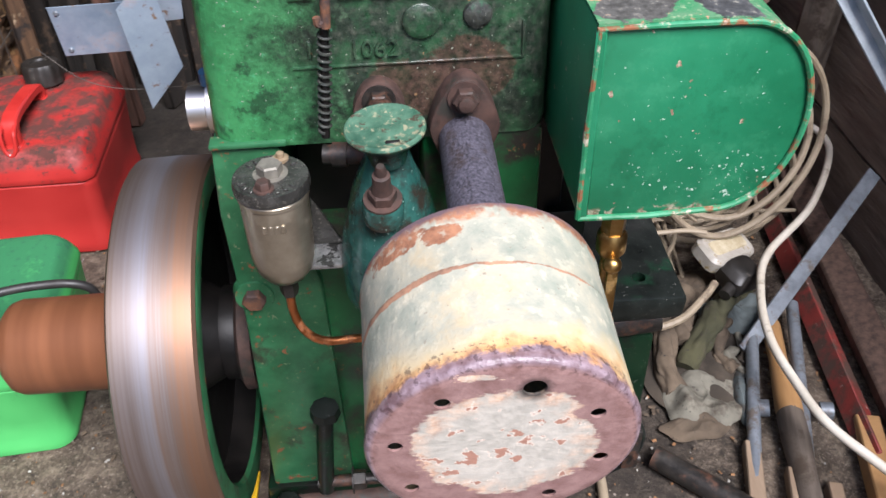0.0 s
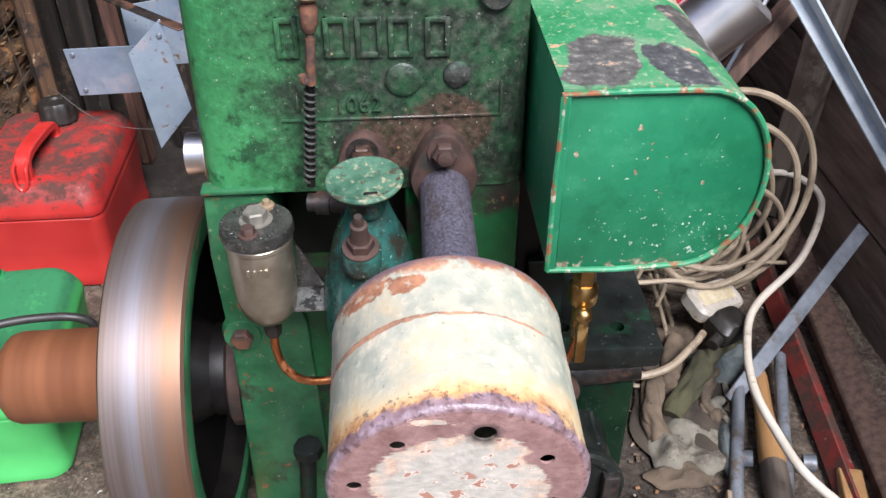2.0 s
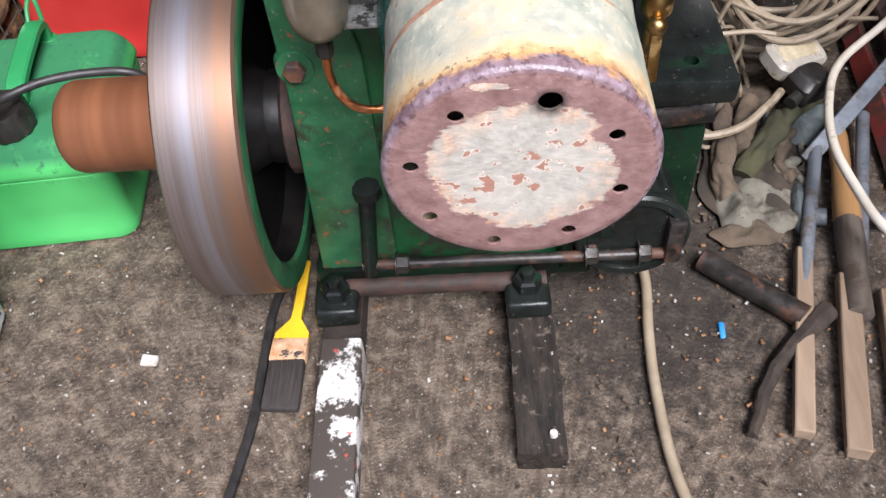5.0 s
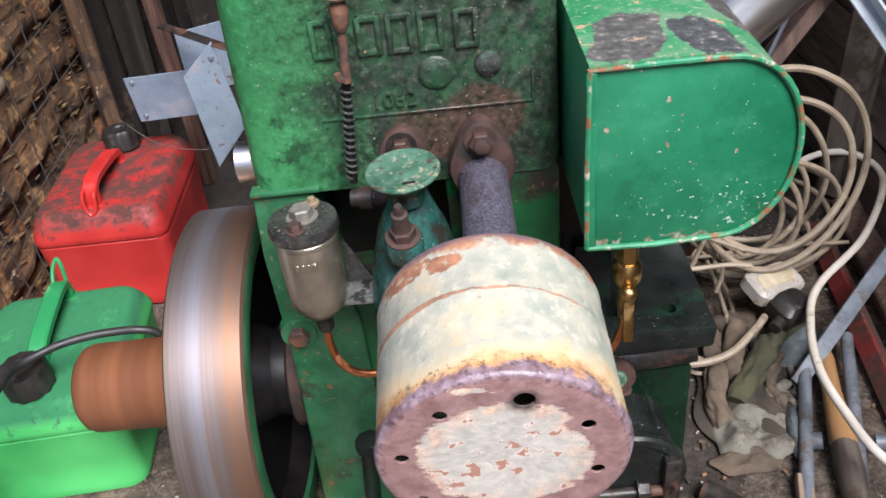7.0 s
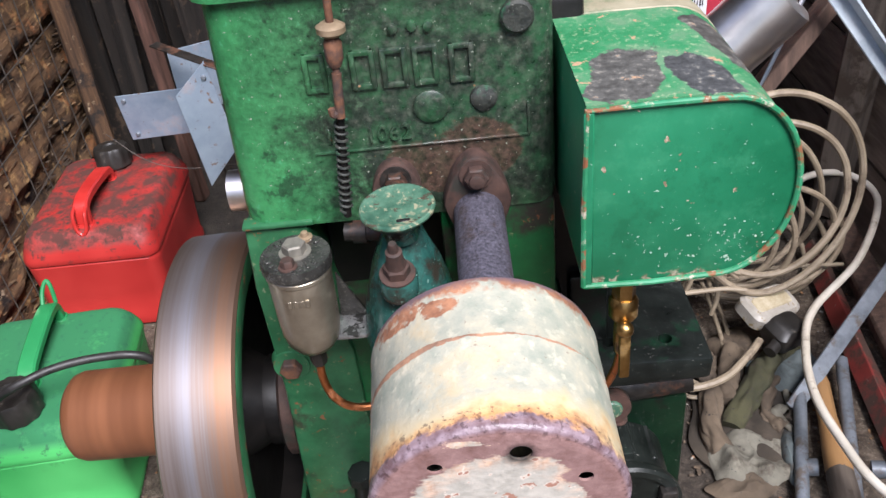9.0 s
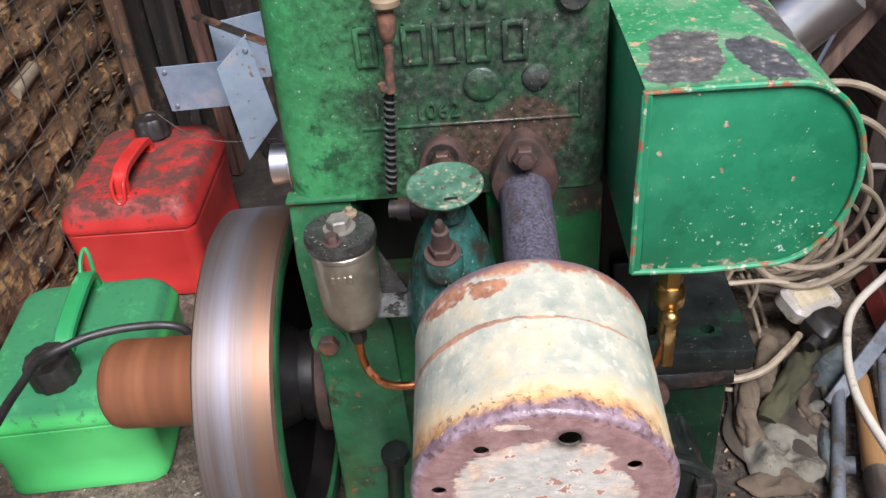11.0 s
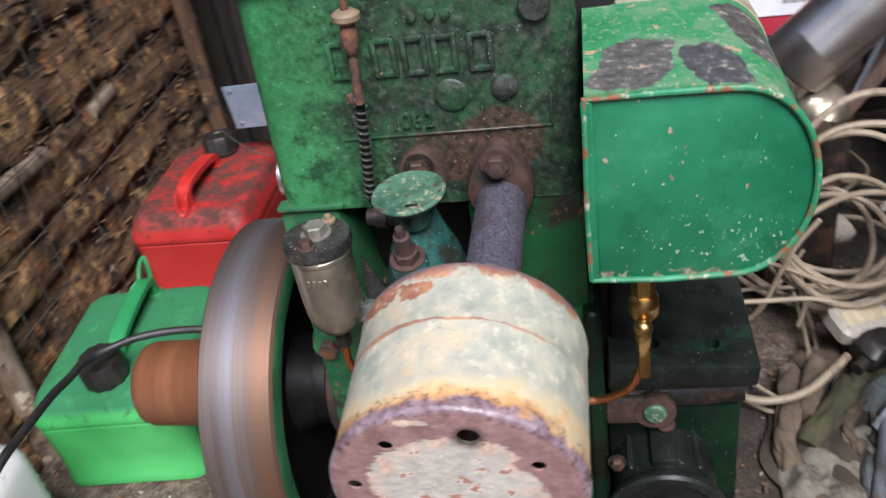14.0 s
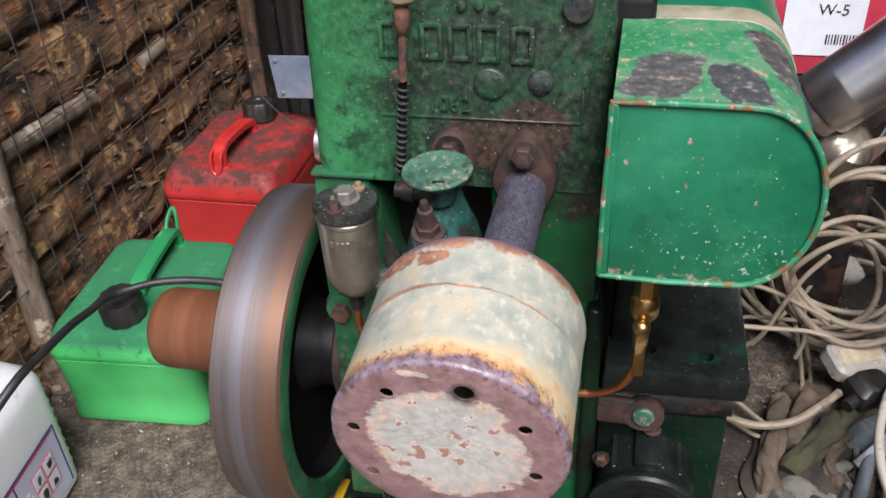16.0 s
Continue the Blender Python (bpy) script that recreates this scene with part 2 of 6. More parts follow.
# near-black copy of the dark timber: shade of the back corner in its colour
M_SHADEWOOD = mat("timber_darkened_for_shade", (0.005, 0.004, 0.003), (0.024, 0.017, 0.012), 10, 0.85, relief=0.8, dist=0.004, stretch=(5, 5, 0.5), layers=[((0.07, 0.045, 0.028), 26, 0.62, 0.72, 0.9)])
M_POSTWOOD = mat("split_orange_brown_post", (0.020, 0.010, 0.005), (0.120, 0.062, 0.028), 24, 0.88, relief=0.9, dist=0.005, stretch=(4, 4, 0.3), layers=[((0.018, 0.012, 0.009), 14, 0.58, 0.68, 0.9), ((0.33, 0.24, 0.15), 60, 0.68, 0.76, 0.9)])
M_DARKWOOD = mat("dark_timber", (0.011, 0.008, 0.006), (0.046, 0.032, 0.023), 10, 0.85, relief=0.8, dist=0.004, stretch=(5, 5, 0.5), each=0.3)
M_GREYPOST = mat("weathered_grey_post", (0.055, 0.042, 0.032), (0.15, 0.12, 0.093), 12, 0.85, relief=0.6, stretch=(5, 5, 0.4), layers=[((0.05, 0.034, 0.022), 10, 0.55, 0.68, 0.9)])
M_SIDEWOOD = mat("brown_side_boards", (0.048, 0.034, 0.025), (0.175, 0.128, 0.096), 10, 0.85, relief=0.8, dist=0.004, stretch=(5, 0.6, 5), each=0.3)
M_BROWNPLANK = mat("brown_plank", (0.035, 0.020, 0.014), (0.125, 0.076, 0.054), 24, 0.8, relief=0.5, stretch=(4, 4, 0.5))
M_PINKPOLE = mat("pinkish_planed_pole", (0.024, 0.013, 0.009), (0.13, 0.064, 0.045), 20, 0.7, relief=0.5, stretch=(4, 4, 0.4))
M_WIRE = mat("rusted_wire", (0.035, 0.030, 0.026), (0.10, 0.085, 0.07), 90, 0.6, 0.3, relief=0.2)
M_SKID = mat("oil_black_splintered_beam", (0.006, 0.005, 0.004), (0.034, 0.025, 0.018), 30, 0.6, relief=1.0, dist=0.004, stretch=(3, 0.5, 3), layers=[((0.10, 0.075, 0.055), 60, 0.62, 0.70, 0.8), ((0.40, 0.37, 0.32), 110, 0.72, 0.76, 0.8)])
M_YELLOW = mat("yellow_plastic_handle", (0.60, 0.36, 0.010), (0.74, 0.48, 0.02), 20, 0.4, relief=0.05)
M_BRISTLE = mat("dark_bristle", (0.012, 0.010, 0.010), (0.045, 0.035, 0.030), 60, 0.8, relief=0.8, stretch=(8, 0.4, 8))
M_FERRULE = mat("paint_caked_ferrule", (0.35, 0.16, 0.06), (0.55, 0.40, 0.26), 60, 0.6, relief=0.5, layers=[((0.03, 0.02, 0.02), 40, 0.55, 0.62, 0.7)])
M_WHITEPAINT = mat("flaking_white_paint", (0.55, 0.53, 0.50), (0.72, 0.70, 0.67), 20, 0.6, relief=0.4, layers=[((0.050, 0.040, 0.032), 22, 0.46, 0.54, 0.8), ((0.40, 0.05, 0.04), 50, 0.70, 0.72, 0.7)])
M_BLUE = mat("blue_plastic", (0.02, 0.16, 0.42), (0.04, 0.24, 0.55), 20, 0.4, relief=0.0)
M_CHIP = mat("pale_litter", (0.30, 0.27, 0.22), (0.62, 0.60, 0.55), 60, 0.8, relief=0.1, each=0.3)
M_DEBRIS = mat("dark_litter", (0.03, 0.022, 0.015), (0.14, 0.10, 0.065), 60, 0.9, relief=0.3)


def spot(nt, u, v, cu, cv, ru, rv, wob, amount):
    """A ragged round patch in two coordinates: 1 inside, 0 outside."""
    du, dv = calc(nt, "DIVIDE", calc(nt, "SUBTRACT", u, cu), ru), calc(nt, "DIVIDE", calc(nt, "SUBTRACT", v, cv), rv)
    d = calc(nt, "SQRT", calc(nt, "ADD", calc(nt, "MULTIPLY", du, du), calc(nt, "MULTIPLY", dv, dv)))
    d = calc(nt, "ADD", d, calc(nt, "MULTIPLY", calc(nt, "SUBTRACT", wob, 0.5), amount))
    return step(nt, d, 1.06, 0.94)


def most(nt, *masks):
    out = masks[0]
    for k in masks[1:]:
        out = calc(nt, "MAXIMUM", out, k)
    return out


def silencer_mat():
    """Cream-grey heat paint with rust along both ends and the seam, and a mauve scorched end; z runs along the can from its end plate, y up."""
    m, nt, b, vec = base_mat("silencer_scorched_paint", 0.6)
    sep = nt.nodes.new("ShaderNodeSeparateXYZ")
    nt.links.new(vec, sep.inputs[0])
    x, y, zz = sep.outputs
    n0, n1, n2, n3, n6 = grain(nt, vec, 7, 4), grain(nt, vec, 16, 7, 0.7), grain(nt, vec, 62, 6, 0.7), grain(nt, vec, 260, 4, 0.65), grain(nt, vec, 120, 4, 0.6)
    mix = calc(nt, "ADD", calc(nt, "MULTIPLY", n1, 0.5), calc(nt, "MULTIPLY", n2, 0.5))
    paint = ramp(nt, mix, [(0.38, (0.240, 0.262, 0.208)), (0.50, (0.335, 0.332, 0.262)), (0.62, (0.445, 0.400, 0.290))])
    paint = blend(nt, calc(nt, "MULTIPLY", step(nt, n6, 0.56, 0.66), 0.5), paint, (0.56, 0.515, 0.385))
    paint = blend(nt, calc(nt, "MULTIPLY", step(nt, n1, 0.56, 0.70), 0.55), paint, (0.43, 0.31, 0.155))
    paint = blend(nt, calc(nt, "MULTIPLY", step(nt, n3, 0.67, 0.70), 0.7), paint, (0.20, 0.15, 0.11))
    wob = calc(nt, "ADD", calc(nt, "MULTIPLY", calc(nt, "SUBTRACT", n1, 0.5), 0.034), calc(nt, "MULTIPLY", calc(nt, "SUBTRACT", n2, 0.5), 0.018))
    z2 = calc(nt, "ADD", zz, wob)
    rr = calc(nt, "SQRT", calc(nt, "ADD", calc(nt, "MULTIPLY", x, x), calc(nt, "MULTIPLY", y, y)))
    # yellow halo, orange rust, then bare scorched metal towards the end plate
    zf = calc(nt, "ADD", z2, calc(nt, "MULTIPLY", calc(nt, "SUBTRACT", n0, 0.5), 0.07))
    col = blend(nt, calc(nt, "MULTIPLY", step(nt, zf, 0.030, 0.016), 0.8), paint, (0.62, 0.46, 0.235))
    col = blend(nt, calc(nt, "MULTIPLY", step(nt, zf, 0.020, 0.010), 0.85), col, ramp(nt, n6, [(0.38, (0.33, 0.135, 0.05)), (0.62, (0.62, 0.32, 0.12))]))
    rust = ramp(nt, n2, [(0.35, (0.145, 0.06, 0.036)), (0.65, (0.40, 0.19, 0.10))])
    zb = calc(nt, "ADD", z2, calc(nt, "MULTIPLY", calc(nt, "SUBTRACT", grain(nt, vec, 28, 4, 0.6), 0.5), 0.05))
    back = most(nt, step(nt, zb, 0.104, 0.110), spot(nt, x, zz, 0.024, 0.097, 0.013, 0.007, n2, 2.2), spot(nt, x, zz, 0.050, 0.103, 0.014, 0.008, n2, 2.0))
    col = blend(nt, calc(nt, "MULTIPLY", back, calc(nt, "ADD", 0.35, step(nt, n6, 0.36, 0.50))), col, rust)
    col = blend(nt, step(nt, z2, 0.109, 0.115), col, (0.125, 0.082, 0.092))
    # the seam, rusted through wider on one flank
    sd = calc(nt, "ABSOLUTE", calc(nt, "SUBTRACT", calc(nt, "ADD", zz, calc(nt, "MULTIPLY", calc(nt, "SUBTRACT", n2, 0.5), 0.007)), 0.068))
    flank = calc(nt, "ADD", calc(nt, "MULTIPLY", step(nt, x, 0.012, 0.050), 0.0022), calc(nt, "MULTIPLY", step(nt, n1, 0.46, 0.56), 0.0010))
    seam = calc(nt, "LESS_THAN", sd, calc(nt, "ADD", flank, 0.0002))
    col = blend(nt, calc(nt, "MULTIPLY", seam, 0.85), col, rust)
    bare = ramp(nt, n2, [(0.30, (0.150, 0.076, 0.064)), (0.50, (0.238, 0.138, 0.126)), (0.70, (0.325, 0.202, 0.182))])
    # the rolled rim's lilac sheen is mixed into its colour
    rolled = calc(nt, "MULTIPLY", step(nt, calc(nt, "ABSOLUTE", calc(nt, "SUBTRACT", rr, 0.0742)), 0.0030, 0.0008), calc(nt, "LESS_THAN", zz, 0.012))
    bare = blend(nt, calc(nt, "MULTIPLY", rolled, 0.75), bare, ramp(nt, n6, [(0.36, (0.095, 0.062, 0.075)), (0.60, (0.27, 0.215, 0.25))]))
    col = blend(nt, step(nt, z2, 0.0125, 0.0085), col, bare)
    # end plate: paint survives in the middle with rust blisters, streaked at its edge
    front = calc(nt, "LESS_THAN", zz, 0.0022)
    fray = grain(nt, vec, 95, 5, 0.7, (0.35, 1.4, 1))
    rr2 = calc(nt, "ADD", rr, calc(nt, "ADD", calc(nt, "MULTIPLY", calc(nt, "SUBTRACT", n1, 0.5), 0.036), calc(nt, "MULTIPLY", calc(nt, "SUBTRACT", fray, 0.5), 0.022)))
    rr2 = calc(nt, "ADD", rr2, calc(nt, "MULTIPLY", y, -0.06))
    bite = most(nt, spot(nt, x, y, -0.044, 0.028, 0.013, 0.006, n2, 1.8), spot(nt, x, y, 0.030, -0.040, 0.012, 0.007, n2, 2.0))
    mid = calc(nt, "SUBTRACT", step(nt, rr2, 0.0515, 0.0490), bite)
    flash = spot(nt, x, y, 0.0167, 0.0645, 0.0095, 0.0026, fray, 6.0)
    k = nt.nodes.new("ShaderNodeClamp")
    nt.links.new(most(nt, mid, flash), k.inputs[0])
    plate = ramp(nt, calc(nt, "ADD", calc(nt, "MULTIPLY", n1, 0.5), calc(nt, "MULTIPLY", n6, 0.5)), [(0.38, (0.37, 0.35, 0.30)), (0.62, (0.55, 0.51, 0.44))])
    plate = blend(nt, calc(nt, "MULTIPLY", calc(nt, "MULTIPLY", step(nt, rr2, 0.036, 0.048), step(nt, n2, 0.40, 0.60)), 0.85), plate, ramp(nt, n6, [(0.4, (0.42, 0.215, 0.125)), (0.6, (0.66, 0.43, 0.28))]))
    n4 = grain(nt, vec, 78, 4, 0.55)
    blister = calc(nt, "SUBTRACT", n4, calc(nt, "MULTIPLY", rr, 1.1))
    for cu, cv, ru, rv in ((0.0194, -0.0094, 0.0055, 0.0045), (0.002, -0.002, 0.0045, 0.003), (-0.004, 0.014, 0.004, 0.003), (-0.015, 0.022, 0.005, 0.0035), (-0.007, -0.011, 0.003, 0.003), (0.028, -0.020, 0.004, 0.003)):
        blister = calc(nt, "ADD", blister, calc(nt, "MULTIPLY", spot(nt, x, y, cu, cv, ru, rv, n6, 4.0), 0.15))
    plate = blend(nt, step(nt, blister, 0.555, 0.575), plate, (0.66, 0.58, 0.49))
    plate = blend(nt, step(nt, blister, 0.578, 0.60), plate, (0.36, 0.19, 0.135))
    col = blend(nt, calc(nt, "MULTIPLY", front, k.outputs[0]), col, plate)
    pits = calc(nt, "MULTIPLY", step(nt, rr, 0.068, 0.072), calc(nt, "MULTIPLY", step(nt, n3, 0.56, 0.60), calc(nt, "LESS_THAN", zz, 0.016)))
    col = blend(nt, calc(nt, "MULTIPLY", pits, 0.6), col, (0.050, 0.026, 0.026))
    # soot blown out of the outlet hole
    sx, sy = calc(nt, "ADD", x, 0.0131), calc(nt, "SUBTRACT", y, 0.0525)
    sd = calc(nt, "SQRT", calc(nt, "ADD", calc(nt, "MULTIPLY", sx, sx), calc(nt, "MULTIPLY", sy, sy)))
    sd = calc(nt, "ADD", sd, calc(nt, "MULTIPLY", calc(nt, "SUBTRACT", n2, 0.5), 0.010))
    soot = calc(nt, "MULTIPLY", step(nt, sd, 0.0115, 0.0055), calc(nt, "LESS_THAN", zz, 0.004))
    col = blend(nt, calc(nt, "MULTIPLY", soot, 0.9), col, (0.012, 0.011, 0.012))
    nt.links.new(col, b.inputs["Base Color"])
    nt.links.new(calc(nt, "SUBTRACT", calc(nt, "ADD", 0.40, calc(nt, "MULTIPLY", n2, 0.4)), calc(nt, "MULTIPLY", rolled, 0.24)), b.inputs["Roughness"])
    h = calc(nt, "ADD", calc(nt, "ADD", n3, n2), calc(nt, "MULTIPLY", calc(nt, "MULTIPLY", n6, rolled), 2.5))
    bump(nt, b, calc(nt, "ADD", h, calc(nt, "MULTIPLY", seam, 0.4)), 0.32, 0.0016)
    return m


def hopper_mat():
    """Bright green paint over rough casting; the middle is soaked with oil, dust and soot."""
    m, nt, b, vec = base_mat("hopper_green_sooty", 0.4)
    sep = nt.nodes.new("ShaderNodeSeparateXYZ")
    nt.links.new(vec, sep.inputs[0])
    n1, n2, n3, n4 = grain(nt, vec, 11, 7, 0.7), grain(nt, vec, 45, 6, 0.7), grain(nt, vec, 330, 3, 0.6), grain(nt, vec, 150, 5, 0.7)
    col = ramp(nt, n1, [(0.3, (0.019, 0.136, 0.043)), (0.7, (0.055, 0.245, 0.085))])
    col = blend(nt, calc(nt, "MULTIPLY", step(nt, n2, 0.57, 0.64), 0.8), col, (0.010, 0.050, 0.020))
    col = blend(nt, calc(nt, "MULTIPLY", step(nt, n4, 0.62, 0.68), 0.6), col, (0.075, 0.30, 0.15))
    dx = calc(nt, "MULTIPLY", calc(nt, "SUBTRACT", sep.outputs[0], 0.022), 8.2)
    dz = calc(nt, "MULTIPLY", calc(nt, "SUBTRACT", sep.outputs[2], 0.650), 6.0)
    d = calc(nt, "SQRT", calc(nt, "ADD", calc(nt, "MULTIPLY", dx, dx), calc(nt, "MULTIPLY", dz, dz)))
    d = calc(nt, "ADD", d, calc(nt, "ADD", calc(nt, "MULTIPLY", calc(nt, "SUBTRACT", n1, 0.5), 1.3), calc(nt, "MULTIPLY", calc(nt, "SUBTRACT", n4, 0.5), 1.2)))
    k = calc(nt, "MULTIPLY", step(nt, d, 1.50, 0.75), calc(nt, "ADD", 0.72, calc(nt, "MULTIPLY", step(nt, n2, 0.38, 0.56), 0.24)))
    soot = ramp(nt, n4, [(0.34, (0.008, 0.012, 0.009)), (0.5, (0.022, 0.030, 0.022)), (0.66, (0.060, 0.062, 0.048))])
    col = blend(nt, k, col, soot)
    stain = most(nt, spot(nt, sep.outputs[0], sep.outputs[2], 0.006, 0.588, 0.050, 0.026, n2, 1.6), spot(nt, sep.outputs[0], sep.outputs[2], 0.036, 0.600, 0.030, 0.030, n2, 1.6))
    col = blend(nt, calc(nt, "MULTIPLY", stain, 0.75), col, ramp(nt, n4, [(0.36, (0.020, 0.012, 0.010)), (0.64, (0.095, 0.046, 0.034))]))
    col = blend(nt, step(nt, n3, 0.69, 0.71), col, (0.26, 0.28, 0.22))
    col = blend(nt, step(nt, grain(nt, vec, 95, 3, 0.5), 0.73, 0.75), col, (0.20, 0.12, 0.06))
    nt.links.new(col, b.inputs["Base Color"])
    nt.links.new(calc(nt, "ADD", 0.16, calc(nt, "MULTIPLY", n4, 0.36)), b.inputs["Roughness"])
    h = calc(nt, "ADD", calc(nt, "MULTIPLY", n1, 1.2), calc(nt, "ADD", calc(nt, "MULTIPLY", n2, 0.45), calc(nt, "MULTIPLY", n4, 0.35)))
    bump(nt, b, h, 0.6, 0.003)
    return m


def band_mat(name, stops, rough, metal, period):
    """Turned metal with bands that run round the axis (z)."""
    m, nt, b, vec = base_mat(name, rough, metal)
    n = grain(nt, vec, period, 3, 0.6, (0.02, 0.02, 1.0))
    f = grain(nt, vec, 10, 5, 0.6, (1, 1, 6))
    col = ramp(nt, calc(nt, "ADD", n, calc(nt, "MULTIPLY", calc(nt, "SUBTRACT", f, 0.5), 0.12)), stops)
    nt.links.new(col, b.inputs["Base Color"])
    nt.links.new(calc(nt, "ADD", rough - 0.1, calc(nt, "MULTIPLY", n, 0.2)), b.inputs["Roughness"])
    return m


def tank_mat():
    """Blue-green gloss enamel with fine chips that gather low down on the rounded side, and a few larger bare ones."""
    m, nt, b, vec = base_mat("tank_green_enamel", 0.3)
    sep = nt.nodes.new("ShaderNodeSeparateXYZ")
    nt.links.new(vec, sep.inputs[0])
    n1, n2, n3, n4 = grain(nt, vec, 9, 5), grain(nt, vec, 34, 6, 0.7), grain(nt, vec, 330, 3, 0.6), grain(nt, vec, 60, 4, 0.6)
    col = ramp(nt, n1, [(0.32, (0.010, 0.108, 0.046)), (0.68, (0.020, 0.178, 0.082))])
    col = blend(nt, calc(nt, "MULTIPLY", step(nt, n2, 0.54, 0.66), 0.4), col, (0.045, 0.235, 0.115))
    col = blend(nt, calc(nt, "MULTIPLY", step(nt, n2, 0.46, 0.36), 0.35), col, (0.006, 0.062, 0.026))
    swarm = most(nt, calc(nt, "MULTIPLY", spot(nt, sep.outputs[0], sep.outputs[2], 0.208, 0.566, 0.030, 0.020, n2, 2.2), 1.0), calc(nt, "MULTIPLY", spot(nt, sep.outputs[0], sep.outputs[2], 0.170, 0.572, 0.034, 0.026, n2, 2.6), 0.7))
    chips = step(nt, calc(nt, "ADD", n3, calc(nt, "ADD", calc(nt, "MULTIPLY", swarm, 0.075), calc(nt, "MULTIPLY", calc(nt, "SUBTRACT", n2, 0.5), 0.14))), 0.715, 0.735)
    col = blend(nt, chips, col, (0.42, 0.53, 0.43))
    bare = step(nt, grain(nt, vec, 100, 3, 0.5), 0.70, 0.71)
    low = calc(nt, "MULTIPLY", step(nt, calc(nt, "ADD", sep.outputs[2], calc(nt, "MULTIPLY", calc(nt, "SUBTRACT", n4, 0.5), 0.05)), 0.5455, 0.5435), step(nt, n4, 0.47, 0.52))
    col = blend(nt, most(nt, bare, low), col, blend(nt, step(nt, n3, 0.45, 0.6), (0.20, 0.13, 0.085), (0.40, 0.34, 0.25)))
    nt.links.new(col, b.inputs["Base Color"])
    nt.links.new(calc(nt, "ADD", 0.20, calc(nt, "MULTIPLY", n2, 0.28)), b.inputs["Roughness"])
    bump(nt, b, calc(nt, "ADD", n2, calc(nt, "MULTIPLY", most(nt, chips, bare), -0.4)), 0.16, 0.001)
    return m


def rim_mat():
    """Turned rim: grey steel on one half, brown rust film on the other, with soft bands round the axis (z)."""
    m, nt, b, vec = base_mat("flywheel_turned_rim", 0.42, 0.85)
    sep = nt.nodes.new("ShaderNodeSeparateXYZ")
    nt.links.new(vec, sep.inputs[0])
    n = grain(nt, vec, 70, 3, 0.55, (0.02, 0.02, 1.0))
    f = grain(nt, vec, 14, 5, 0.6, (1, 1, 5))
    s = step(nt, sep.outputs[2], 0.0385, -0.0385)
    s = calc(nt, "ADD", s, calc(nt, "MULTIPLY", calc(nt, "SUBTRACT", grain(nt, vec, 420, 3, 0.7, (0.006, 0.006, 1.0)), 0.5), 0.30))
    s = calc(nt, "ADD", s, calc(nt, "MULTIPLY", calc(nt, "SUBTRACT", n, 0.5), 0.55))
    s = calc(nt, "ADD", s, calc(nt, "MULTIPLY", calc(nt, "SUBTRACT", f, 0.5), 0.12))
    # the lighter lilac-grey middle is the rim's highlight, put into the colour
    col = ramp(nt, s, [(0.0, (0.17, 0.125, 0.095)), (0.18, (0.24, 0.20, 0.185)), (0.42, (0.29, 0.275, 0.29)), (0.60, (0.235, 0.178, 0.148)), (0.78, (0.28, 0.16, 0.10)), (1.0, (0.22, 0.145, 0.105))])
    nt.links.new(col, b.inputs["Base Color"])
    nt.links.new(calc(nt, "ADD", 0.36, calc(nt, "MULTIPLY", n, 0.22)), b.inputs["Roughness"])
    return m


